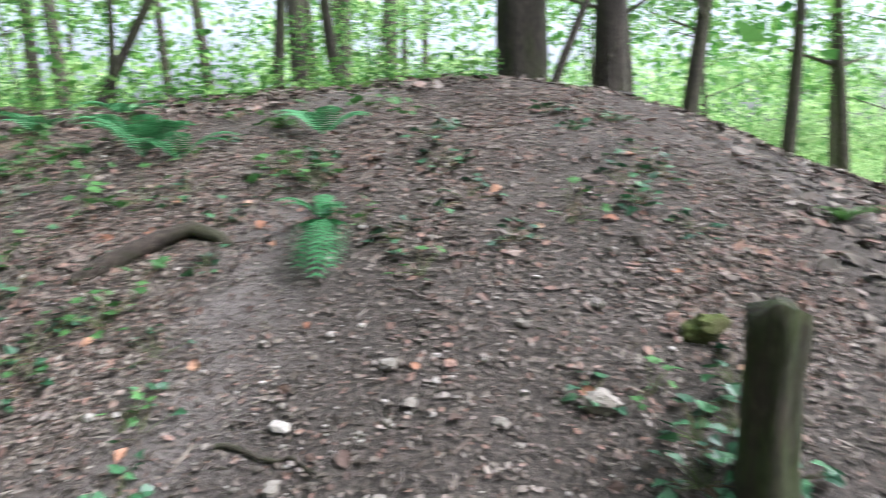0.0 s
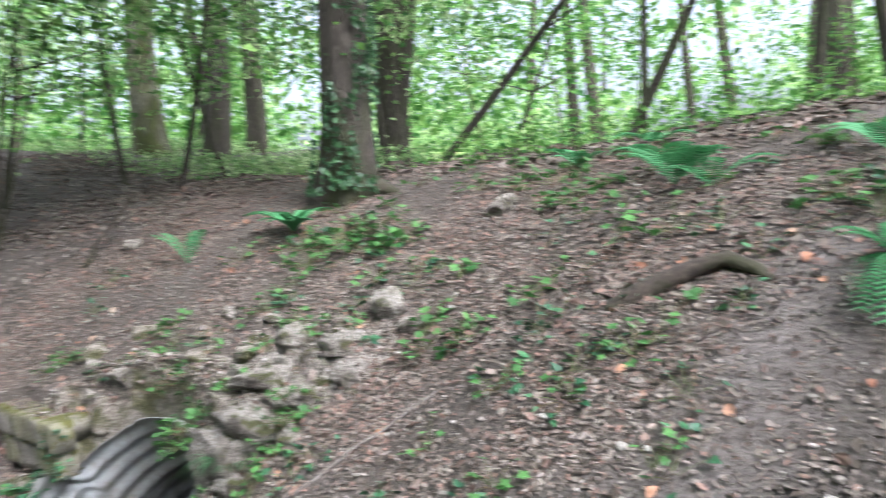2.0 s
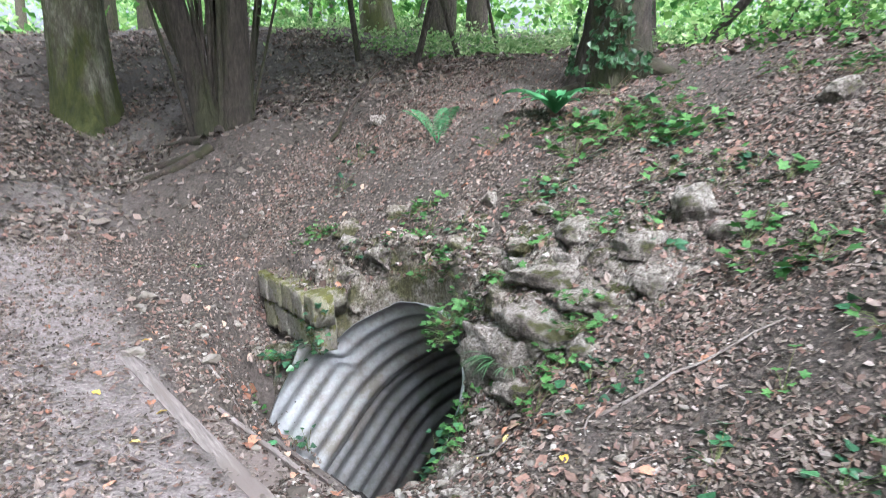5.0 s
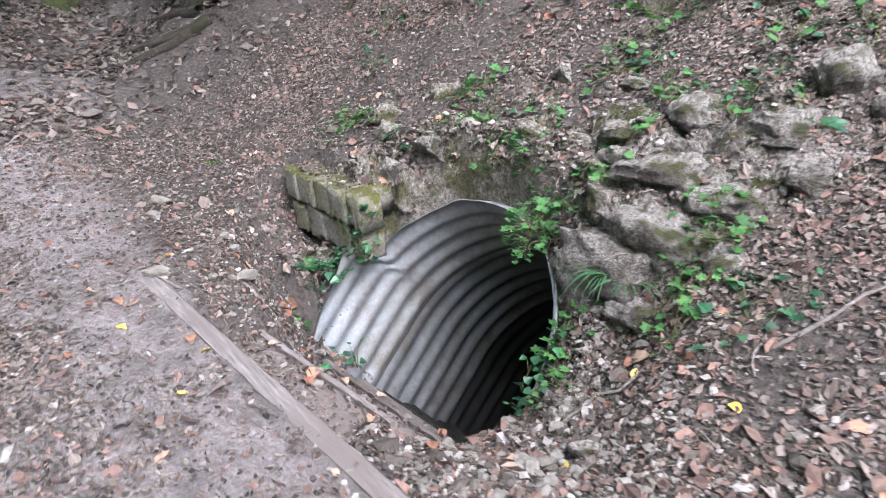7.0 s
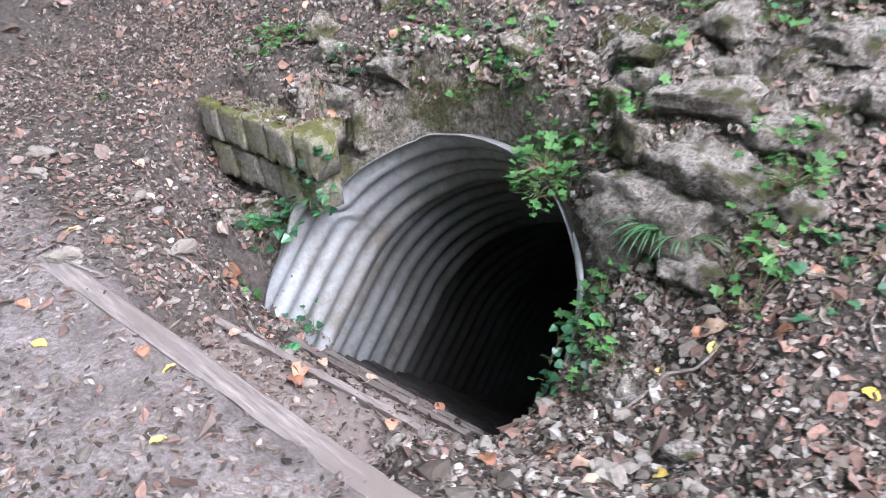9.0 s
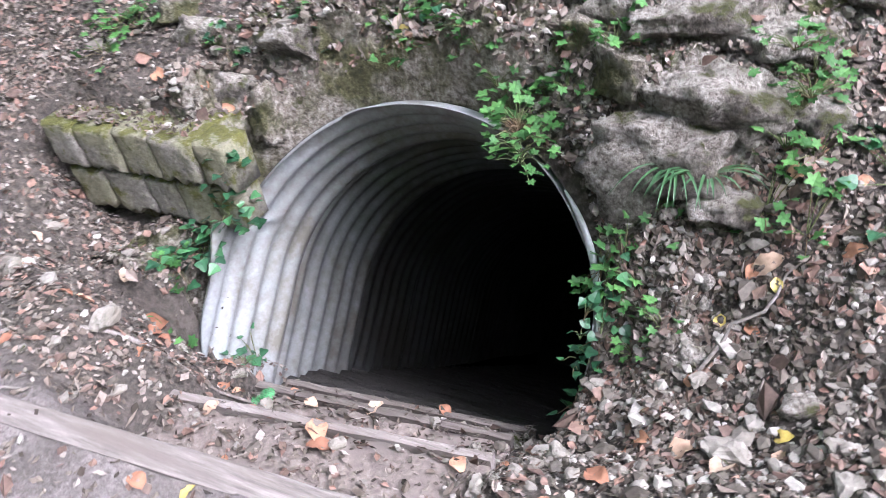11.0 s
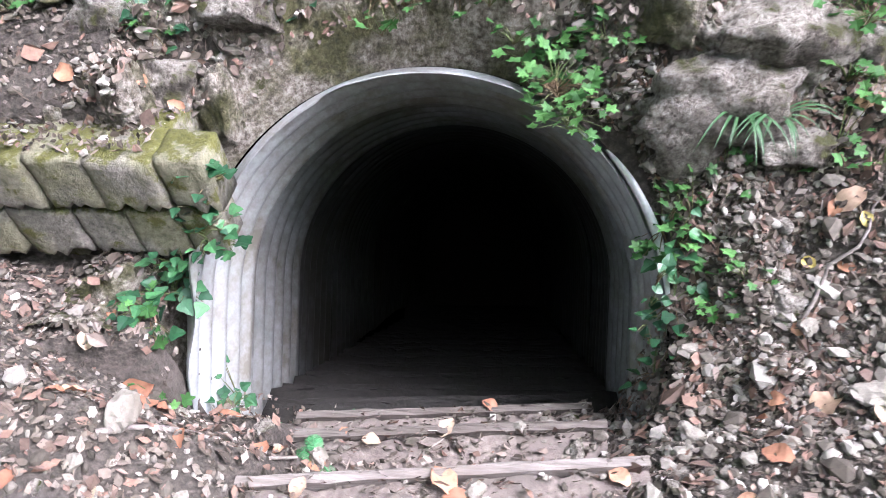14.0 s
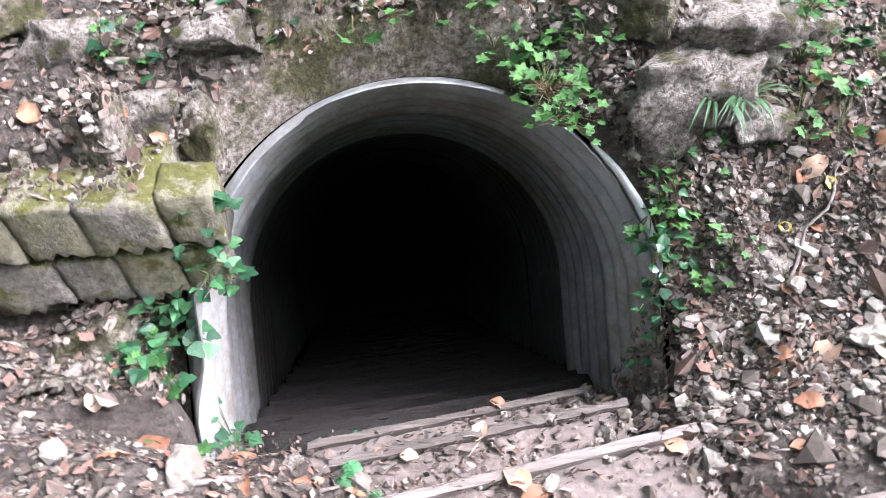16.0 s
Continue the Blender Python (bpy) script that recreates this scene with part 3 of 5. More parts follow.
def build_bank():
    """Soil and rubble heaped against the right side of the pipe mouth."""
    ys, ts = np.linspace(1.6, 2.42, 46), np.linspace(0, 1, 16)
    V = []
    for y in ys:
        v = (y - PIPE_W * CS) / SN
        half = PIPE_R if v < PIPE_V else math.sqrt(max(0.02, PIPE_R ** 2 - (v - PIPE_V) ** 2))
        x0, z0 = PIPE_X + half + 0.008, v * CS - PIPE_W * SN
        x = x0 + 0.34 * ts
        g = ground_z(x, np.full_like(x, y))
        k = ease(0.0, 0.75, ts)
        rough = 0.05 * vnoise(x, y, 0.16, 81) + 0.025 * vnoise(x, y, 0.06, 82)
        z = z0 * (1 - k) + np.maximum(g[-1] * 0.5 + g * 0.5, g) * k + rough * np.minimum(1, 5 * ts) - 0.05 * ease(0.8, 1, ts)
        V.append(np.stack([x, np.full_like(x, y), z], 1))
    n, m = len(ys), len(ts)
    idx = np.arange(n * m).reshape(n, m)
    F = np.stack([idx[:-1, :-1], idx[:-1, 1:], idx[1:, 1:], idx[1:, :-1]], -1).reshape(-1, 4)
    ob = solid("soil_bank", fast_mesh("soil_bank", np.concatenate(V), F), SOIL)
    tagged(ob, "heaped soil and rubble against the pipe mouth", "rubble", kind="structure")
    return np.concatenate(V)


BANK = build_bank()

def build_outcrop():
    """Bare broken limestone that stands out of the bank over and beside the pipe."""
    xs, ys = np.arange(-5.3, -2.75, 0.016), np.arange(2.1, 3.7, 0.016)
    gx, gy = np.meshgrid(xs, ys)
    X, Y = gx.ravel(), gy.ravel()
    lift, show = rock_lift(X, Y)
    Z = ground_z(X, Y) + lift
    n, m = gx.shape
    idx = np.arange(n * m).reshape(n, m)
    f = np.stack([idx[:-1, :-1], idx[:-1, 1:], idx[1:, 1:], idx[1:, :-1]], -1).reshape(-1, 4)
    bad = ~show | ((np.abs(X - PIPE_X) < PIPE_R + 0.03) & (Y < rim_y(X) + 0.05))
    used = ~bad[f].any(1)
    ob = solid("limestone_outcrop", fast_mesh("limestone_outcrop", np.stack([X, Y, Z], 1), f[used], True), ROCK)
    tagged(ob, "broken pale limestone outcrop with moss in the bank", "rock", kind="structure")


build_outcrop()
for x, y, size, turn, seed in [(-3.62, 2.7, (0.17, 0.12, 0.12), 10, 1), (-3.3, 3.3, (0.34, 0.24, 0.28), -15, 2), (-3.1, 2.75, (0.2, 0.16, 0.16), 25, 3), (-3.9, 2.6, (0.26, 0.15, 0.16), -10, 4), (-3.05, 3.25, (0.24, 0.14, 0.14), 5, 5), (-4.72, 3.05, (0.2, 0.14, 0.14), -8, 6), (-3.12, 4.38, (0.3, 0.24, 0.2), 30, 7), (-4.25, 3.1, (0.2, 0.15, 0.1), 12, 8)]:
    stone(x, y, size, seed, ROCK, 0.3, turn, "pale broken limestone rock lying on the bank", "rock", detail=3, rough=0.42, boxy=0.5, group="limestone rocks")
MOUTH = [(-5.62, 2.42, (0.3, 0.22, 0.24), -15, 26), (-5.26, 2.3, (0.16, 0.18, 0.32), 10, 27), (-5.08, 2.58, (0.22, 0.16, 0.2), 35, 28), (-3.64, 2.28, (0.62, 0.34, 0.42), 4, 36), (-3.42, 2.2, (0.3, 0.22, 0.2), 25, 30), (-3.95, 2.72, (0.3, 0.24, 0.16), 12, 31), (-3.7, 2.85, (0.34, 0.22, 0.18), -25, 32), (-3.3, 2.9, (0.36, 0.26, 0.2), 40, 33), (-3.45, 1.83, (0.16, 0.13, 0.14), 15, 34), (-3.56, 1.86, (0.1, 0.08, 0.08), 70, 35),
         (-5.44, 2.3, (0.34, 0.22, 0.26), 20, 11), (-5.78, 2.52, (0.3, 0.24, 0.2), 30, 13), (-5.16, 2.46, (0.32, 0.24, 0.2), 40, 14), (-4.9, 2.62, (0.3, 0.2, 0.2), 0, 25), (-4.6, 2.72, (0.34, 0.2, 0.2), 8, 15),
         (-4.3, 2.72, (0.26, 0.18, 0.15), -9, 16), (-4.02, 2.6, (0.28, 0.2, 0.2), -30, 17), (-3.84, 2.42, (0.26, 0.22, 0.22), -40, 18), (-3.5, 2.36, (0.56, 0.34, 0.34), 8, 19), (-3.2, 2.42, (0.3, 0.22, 0.22), -12, 20),
         (-3.66, 2.56, (0.42, 0.3, 0.24), 15, 21), (-3.34, 2.62, (0.4, 0.28, 0.24), 40, 22), (-3.44, 1.98, (0.13, 0.12, 0.13), 5, 23), (-5.5, 2.78, (0.24, 0.18, 0.16), 50, 24)]
for x, y, size, turn, seed in MOUTH:
    stone(x, y, size, seed, RUBBLE if x < -3.8 and seed not in (11, 14, 26) else ROCK, 0.56 if x < -3.9 else 0.64, turn, "grey mossy limestone boulder beside the pipe mouth", "rock", detail=4, rough=0.5, boxy=0.6, group="boulders round the pipe")


def block_mesh(x0, x1, yf, yb, z0, z1, slant, seed):
    """A cast concrete block with a rough face, worn edges, a slight slant and a broken lower edge."""
    bm = bmesh.new()
    nu, nv, nd = 9, 8, 5
    r = np.random.default_rng(seed)
    chip = r.uniform(0.0, 0.035, nu + 1) * (r.uniform(0, 1, nu + 1) > 0.45)
    rows = []
    for i in range(nu + 1):
        s, row = i / nu, []
        lo = z0 + chip[i]
        path = [(yb, lo)] + [(yf + 0.006, lo + 0.002)] + [(yf, lo + (z1 - lo) * t) for t in np.linspace(0.06, 0.94, nv)] + [(yf + 0.012, z1)] + [(yf + (yb - yf) * t, z1) for t in np.linspace(0.25, 1, nd)]
        for y, z in path:
            t = (z - z0) / (z1 - z0)
            x = x0 + (x1 - x0) * s + slant * (0.5 - t)
            edge = 0.009 * (abs(2 * s - 1) ** 9) * (y < yf + 0.02)
            p = Vector((x, y, z)) * 14
            d = 0.008 * noise.noise(p) + 0.005 * noise.noise(p * 2.7) + 0.003 * noise.noise(p * 6)
            row.append(bm.verts.new((x, y + edge + d, z + 0.8 * d)))
        rows.append(row)
    for p, q in zip(rows, rows[1:]):
        for j in range(len(p)):
            bm.faces.new((p[j], q[j], q[(j + 1) % len(p)], p[(j + 1) % len(p)]))
    bm.faces.new(rows[0])
    bm.faces.new(rows[-1][::-1])
    bmesh.ops.recalc_face_normals(bm, faces=bm.faces)
    return bm


def build_slabs():
    wall = empty("retaining_blocks", -5.6, 1.95, -0.3, "two courses of mossy old concrete blocks beside the pipe", "retaining wall", kind="structure")
    for course, (z0, z1, yf, x_end, deep) in enumerate(((-0.245, -0.045, 1.915, -5.185, 0.42), (-0.46, -0.262, 1.935, -5.215, 0.24), (-0.75, -0.475, 2.03, -5.5, 0.15))):
        x, k = -6.13 + 0.03 * course, 0
        while x < x_end - 0.08:
            x1 = x + (0.17, 0.21, 0.19, 0.22, 0.18)[(k + 2 * course) % 5]
            x1 = x_end if x1 > x_end - 0.09 else x1
            f = yf + 0.006 * ((k * 7 + 3) % 3) + 0.03 * (x + 5.6)
            ob = part("block", block_mesh(x + 0.002, x1 - 0.002, f, yf + (deep if x1 < x_end else 0.17), z0, z1 - 0.007 * ((k + course) % 2), 0.022, 70 + 9 * course + k), CONCRETE, wall, smooth=True)
            ob.location = (5.6, -1.95, 0.3)
            x, k = x1, k + 1


build_slabs()


# ---- trees ----
def tube(points, radii, sides=10, wobble=0.0, seed=0, flare=None, ridge=0.0):
    """Vertices and faces of a tapered limb through the points."""
    P, r = np.array(points, dtype=float), np.random.default_rng(seed)
    V, a = [], np.linspace(0, 2 * math.pi, sides, endpoint=False)
    ph = r.uniform(0, 6.28, 4)
    groove = r.normal(0, 1, (2, sides))
    for i, p in enumerate(P):
        t = P[min(i + 1, len(P) - 1)] - P[max(i - 1, 0)]
        t = t / np.linalg.norm(t)
        s = np.cross(t, (0.3, 0.9, 0.2) if abs(t[1]) < 0.8 else (1, 0, 0))
        s /= np.linalg.norm(s)
        q = np.cross(t, s)
        rad = radii[i] * (1 + wobble * (np.sin(2 * a + ph[0] + i * 0.15) * 0.5 + np.sin(5 * a + ph[1]) * 0.35 + r.normal(0, 0.2, sides)))
        if ridge:
            k = 0.5 + 0.5 * math.sin(p[2] * 2.3 + ph[0])
            rad = rad * (1 + ridge * (groove[0] * k + groove[1] * (1 - k) + r.normal(0, 0.35, sides)))
        if flare is not None and flare[i] > 0:
            rad = rad * (1 + flare[i] * (0.55 + 0.75 * np.clip(np.sin(2.5 * a + ph[2]), 0, 1) + 0.5 * np.clip(np.sin(4 * a + ph[3]), 0, 1)))
        V.append(p + np.cos(a)[:, None] * rad[:, None] * s + np.sin(a)[:, None] * rad[:, None] * q)
    V = np.concatenate(V)
    g = np.arange(len(V)).reshape(len(P), sides)
    h = np.roll(g, -1, 1)
    return V, np.stack([g[:-1], h[:-1], h[1:], g[1:]], -1).reshape(-1, 4)


def joined(pieces):
    V, F, at = [], [], 0
    for v, f in pieces:
        V.append(v)
        F.append(f + at)
        at += len(v)
    return np.concatenate(V), np.concatenate(F)


def leaf_quads(centres, size, rng, up=0.6, long=1.7):
    """Many folded leaves, one four-cornered face each."""
    n = len(centres)
    nrm = rng.normal(size=(n, 3))
    nrm[:, 2] = np.abs(nrm[:, 2]) + up
    nrm /= np.linalg.norm(nrm, axis=1)[:, None]
    d = rng.normal(size=(n, 3))
    d -= (d * nrm).sum(1)[:, None] * nrm
    d /= np.linalg.norm(d, axis=1)[:, None]
    s = np.cross(nrm, d)
    k = (size * rng.uniform(0.55, 1.25, n))[:, None]
    c = np.asarray(centres)
    V = np.stack([c - d * k * 0.5 * long * 0.6, c + s * k * 0.42 + nrm * k * 0.14, c + d * k * 0.5 * long * 0.65, c - s * k * 0.42 + nrm * k * 0.14], 1).reshape(-1, 3)
    return V, np.arange(4 * n).reshape(n, 4)


def sprays(rng, centre, spread, clumps, per, size, flat=0.35, up=0.8):
    """Leaves gathered in flat sprays round twigs, with gaps between."""
    c = rng.normal(size=(clumps, 3)) * np.array(spread) + np.array(centre)
    pts = np.repeat(c, per, 0) + rng.normal(size=(clumps * per, 3)) * np.array((0.34, 0.34, 0.34 * flat))
    return leaf_quads(pts, size, rng, up)


def spot(x, y):
    return float(ground_z(np.array([x]), np.array([y]))[0])


def tree(x, y, r, height, lean=(0, 0), seed=1, material=BARK, flare=0.9, label="", fork=None, crown=(60, 45, 0.13), low=None, leaf=FOLIAGE):
    g = np.random.default_rng(seed)
    z = spot(x, y) - 0.3
    ob = empty("tree", x, y, z, label, "tree", "woodland trees")
    t = np.concatenate([[0, 0.06], np.arange(0.12, 4.6, 0.11), np.linspace(4.8, height, 8)])
    bend = g.normal(0, 0.05, 2)
    P = [(lean[0] * q + bend[0] * math.sin(q * 0.8), lean[1] * q + bend[1] * math.sin(q * 0.7), q) for q in t]
    pieces = [tube(P, [r * (1 - 0.6 * q / height) for q in t], 36, 0.05, seed, [flare * math.exp(-q / 0.28) for q in t], 0.035 if material is BARK else 0.014)]
    if fork:
        h0, fx, fy, fr = fork
        i = [h0 + d for d in np.linspace(0, 5, 9)]
        b = (lean[0] * h0, lean[1] * h0)
        pieces.append(tube([(b[0] + fx * (q - h0) - 0.02, b[1] + fy * (q - h0), q - 0.1) for q in i], [fr * (1 - 0.1 * (q - h0)) for q in i], 12, 0.05, seed + 1))
    limbs = []
    for k in range(6):
        h = height * g.uniform(0.45, 0.95)
        a, ln = g.uniform(0, 6.28), g.uniform(1.5, 3.2)
        pts = [(lean[0] * h + math.cos(a) * ln * q, lean[1] * h + math.sin(a) * ln * q, h + 0.5 * ln * q - 0.3 * q * q * ln) for q in np.linspace(0, 1, 6)]
        limbs.append(tube(pts, [r * 0.22 * (1 - 0.85 * q) for q in np.linspace(0, 1, 6)], 7, 0.05, seed + k))
    V, F = joined(pieces)
    solid("trunk", fast_mesh("trunk", V, F, True), material, ob)
    for V, F in limbs:
        solid("limb", fast_mesh("limb", V, F, True), material, ob)
    if crown:
        V, F = sprays(g, (lean[0] * height, lean[1] * height, height * 0.95), (2.2, 2.2, 1.5), *crown)
        solid("crown", fast_mesh("crown", V, F), leaf, ob)
    if low:
        V, F = sprays(g, low[0], low[1], *low[2])
        solid("low_branches", fast_mesh("low_branches", V, F), leaf, ob, "hanging sprays of fresh green leaves")
    return ob


oak = tree(-5.25, 4.8, 0.25, 9, (0.03, 0.02), 3, BARK, 0.9, "rough-barked ivy-clad tree on top of the bank")
tree(-10.5, 1.5, 0.36, 11, (-0.02, 0.0), 4, BEECHBARK, 0.5, "mossy grey-green beech beside the path", low=((1.5, 0.5, 5.2), (2.2, 2.2, 0.6), (30, 30, 0.12)))
tree(-12.9, 6.9, 0.3, 10, (-0.05, 0.03), 5, BEECHBARK, 0.4, "pale forked tree beyond the bank", (1.6, -0.3, 0.05, 0.18))
tree(-12.2, 7.75, 0.25, 10, (-0.08, 0.1), 6, BARK, 0.5, "ivy-dark leaning tree beyond the bank", (0.9, -0.3, 0.05, 0.1))
tree(-14.1, 10.1, 0.24, 11, (0, 0), 7, BARK, 0.3, "straight dark tree beside the bright gap")
tree(-8.3, 8.7, 0.26, 10, (0.03, 0), 8, BARK, 0.5, "dark twin-stemmed tree behind the bank", (1.2, 0.12, 0.1, 0.2))
tree(0.95, 8.6, 0.3, 11, (0, 0), 9, BARK, 0.4, "thick dark trunk behind the mound")
tree(1.95, 8.3, 0.19, 11, (0, 0), 10, BARK, 0.3, "straight dark trunk behind the mound", (0.5, 0.05, 0.06, 0.1))


def hazel(x, y):
    z = spot(x, y) - 0.1
    ob = empty("hazel", x, y, z, "many-stemmed dark hazel clump on the path bank", "tree", "woodland trees")
    g = np.random.default_rng(21)
    # two thick stems that part low down, a forked one beside them, and thin rods between
    stems = [(-0.12, -0.19, 0.1, 6, -0.05, -0.1), (0.03, 0.05, 0.12, 6.5, 0.05, 0.1), (-0.2, -0.3, 0.065, 5.5, -0.08, -0.05)]
    for _ in range(40):
        k = g.normal(0.02, 0.09)
        stems.append((0.54 * k + g.normal(0, 0.05), 0.84 * k + g.normal(0, 0.05), g.uniform(0.01, 0.024), g.uniform(2.6, 5), 0.54 * k + g.normal(0, 0.06), 0.84 * k + g.normal(0, 0.1)))
    for sx, sy, r, h, bx, by in stems:
        q = np.linspace(0, 1, 14)
        P = np.stack([bx + sx * h * (q + 0.15 * q * q), by + sy * h * (q + 0.15 * q * q), h * q], 1)
        P[:, :2] += 0.02 * h * np.sin(5 * q[:, None] + np.array((r * 900, r * 700))) * q[:, None]
        V, F = tube(P, r * (1.2 - 0.7 * q) * (1 + 0.5 * np.exp(-q * 18)), 12, 0.1, int(r * 1000))
        solid("stem", fast_mesh("stem", V, F, True), BARK, ob)
    V, F = sprays(g, (0.2, -0.2, 4.2), (1.8, 1.8, 0.9), 110, 30, 0.12)
    solid("foliage", fast_mesh("foliage", V, F), FOLIAGE, ob)
    return ob


hazel(-8.4, 2.45)


def sapling(x, y, h, seed, lean=(0.0, 0.0), r=0.04, clumps=70, leaf=FOLIAGE, spread=(1.0, 1.0, 0.7), label="young understorey tree with sprays of green leaves", at=0.75, per=26, size=0.1):
    g = np.random.default_rng(seed)
    ob = empty("sapling", x, y, spot(x, y) - 0.05, label, "sapling", "understorey")
    q = np.linspace(0, 1, 9)
    P = np.stack([lean[0] * h * q + 0.08 * np.sin(4 * q + seed), lean[1] * h * q + 0.08 * np.cos(3 * q + seed), h * q], 1)
    branches = []
    for k in range(7):
        i = g.integers(3, 9)
        a, ln = g.uniform(0, 6.28), g.uniform(0.6, 1.6)
        branches.append(tube([P[i] + np.array((math.cos(a) * ln * s, math.sin(a) * ln * s, 0.35 * ln * s)) for s in np.linspace(0, 1, 5)], [r * 0.4 * (1 - 0.8 * s) for s in np.linspace(0, 1, 5)], 6, 0.05, seed + k))
    V, F = tube(P, r * (1.1 - 0.8 * q), 8, 0.06, seed)
    solid("stem", fast_mesh("stem", V, F, True), BARK, ob)
    for V, F in branches:
        solid("branch", fast_mesh("branch", V, F, True), BARK, ob)
    V, F = sprays(g, (lean[0] * h * at, lean[1] * h * at, h * at), spread, clumps, per, size)
    keep = V.reshape(-1, 12)[:, 2] > 0.15
    solid("foliage", fast_mesh("foliage", V.reshape(-1, 4, 3)[keep].reshape(-1, 3), np.arange(4 * keep.sum()).reshape(-1, 4)), leaf, ob)
    return ob


sapling(-6.5, 7.6, 4.5, 31, (0.75, 0.35), 0.055, 45, label="dark leaning trunk with leafy sprays on the bank")
for x, y, h, lx, ly, r, seed in [(-3.6, 7.2, 4.5, 0.5, 0.1, 0.05, 32), (-3.3, 7.0, 3.5, 0.2, -0.2, 0.035, 33), (-2.1, 9.0, 5, 0.1, 0.1, 0.07, 34), (-1.3, 9.5, 5, -0.12, 0.0, 0.08, 35), (1.4, 9.2, 4, 0.35, 0.1, 0.06, 36),
                                 (3.6, 10.5, 6, 0.05, 0.0, 0.13, 37), (3.0, 11.5, 6, -0.1, 0.0, 0.1, 38), (5.6, 11.8, 6, 0.05, 0, 0.12, 39), (7.0, 12.5, 6, -0.06, 0, 0.12, 40), (4.8, 14, 6, 0.1, 0, 0.1, 41)]:
    sapling(x, y, h, seed, (lx, ly), r, 34, (FOLIAGE, LIGHTFOL)[seed % 2], (1.2, 1.2, 0.8), "dark slender leaning tree behind the mound", 0.85)
g0 = np.random.default_rng(55)
for k in range(40):
    a = radians(g0.uniform(-38, 100))
    d = g0.uniform(9.5, 19)
    x, y = -0.3 - math.sin(a) * d, 0.2 + math.cos(a) * d
    gap = abs(math.degrees(a) - 50.5)
    if gap < 2.5 or (y < 3 and d < 13) or (a < 0.55 and k % 2) or a > 1.3:
        continue
    sapling(x, y, g0.uniform(2.8, 5), 200 + k, tuple(g0.normal(0, 0.12, 2)), g0.uniform(0.02, 0.05), int(g0.uniform(28, 60)), (FOLIAGE, LIGHTFOL)[k % 2], (1.3, 1.3, 0.7), at=g0.uniform(0.6, 0.9) + 0.1 * (a < -0.1))


def far_woods():
    g = np.random.default_rng(77)
    pieces = []
    for k in range(60):
        a, d = radians(g.uniform(-50, 112)), g.uniform(17, 48)
        if abs(math.degrees(a) - 50.5) < 3:
            continue
        x, y = -math.sin(a) * d, math.cos(a) * d
        h = g.uniform(8, 13)
        q = np.linspace(0, 1, 6)
        P = np.stack([x + g.normal(0, 0.5) * q, y + g.normal(0, 0.5) * q, spot(x, y) - 0.2 + h * q], 1)
        pieces.append(tube(P, g.uniform(0.1, 0.28) * (1 - 0.5 * q), 8, 0.05, k))
    n = 1900
    a, d, h = np.radians(g.uniform(-55, 118, n)), g.uniform(44, 72, n), g.uniform(0, 13, n)
    ok = (np.abs(np.degrees(a) - 50.5) > 2.0) & (vnoise(np.degrees(a), h * 3, 9, 71) > np.where(np.degrees(a) < 34, 0.12, np.where(np.degrees(a) > 74, 0.0, -0.6)) + 0.05 * h)
    a, d, h = a[ok], d[ok], h[ok]
    c = np.stack([-np.sin(a) * d, np.cos(a) * d, h], 1)
    c[:, 2] += ground_z(c[:, 0], c[:, 1])
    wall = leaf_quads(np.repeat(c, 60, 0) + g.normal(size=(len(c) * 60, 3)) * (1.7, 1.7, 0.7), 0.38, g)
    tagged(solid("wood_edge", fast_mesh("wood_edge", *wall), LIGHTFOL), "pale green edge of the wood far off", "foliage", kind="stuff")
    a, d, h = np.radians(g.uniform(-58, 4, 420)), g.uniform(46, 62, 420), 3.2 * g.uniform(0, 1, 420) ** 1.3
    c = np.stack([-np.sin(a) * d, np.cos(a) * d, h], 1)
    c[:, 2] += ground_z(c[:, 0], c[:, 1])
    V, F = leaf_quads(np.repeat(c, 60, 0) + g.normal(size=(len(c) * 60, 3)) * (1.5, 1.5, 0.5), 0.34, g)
    tagged(solid("hedge", fast_mesh("hedge", V, F), LIGHTFOL), "hedge beyond the meadow, its leaves coloured as sunlit", "foliage", kind="stuff")
    V, F = joined(pieces)
    tagged(solid("far_trunks", fast_mesh("far_trunks", V, F, True), BARK), "dark trunks of the wood further off", "trees", kind="stuff")
    for name, mat, n, lo, hi, z0, z1, size in (("far_foliage", FOLIAGE, 950, 18, 46, 0.3, 8, 0.28), ("sun_painted_foliage", LIGHTFOL, 800, 24, 60, 0.2, 8, 0.36)):
        a, d = np.radians(g.uniform(-52, 114, n)), g.uniform(lo, hi, n)
        ok = (np.abs(np.degrees(a) - 50.5) > 2.2) & (g.uniform(0, 1, n) < np.where(np.degrees(a) < 34, 0.42, np.where(np.degrees(a) > 78, 0.35, 0.8)))
        a, d = a[ok], d[ok]
        z0 = np.where(np.degrees(a) < -8, 2.6, z0)
        c = np.stack([-np.sin(a) * d, np.cos(a) * d, np.zeros(len(a))], 1)
        c[:, 2] = ground_z(c[:, 0], c[:, 1]) + z0 + (z1 - z0) * g.uniform(0, 1, len(a)) ** 1.4
        pts = np.repeat(c, 55, 0) + g.normal(size=(len(c) * 55, 3)) * (1.0, 1.0, 0.3)
        V, F = leaf_quads(pts, size, g)
        tagged(solid(name, fast_mesh(name, V, F), mat), "green leaves of the wood further off", "foliage", kind="stuff")


far_woods()


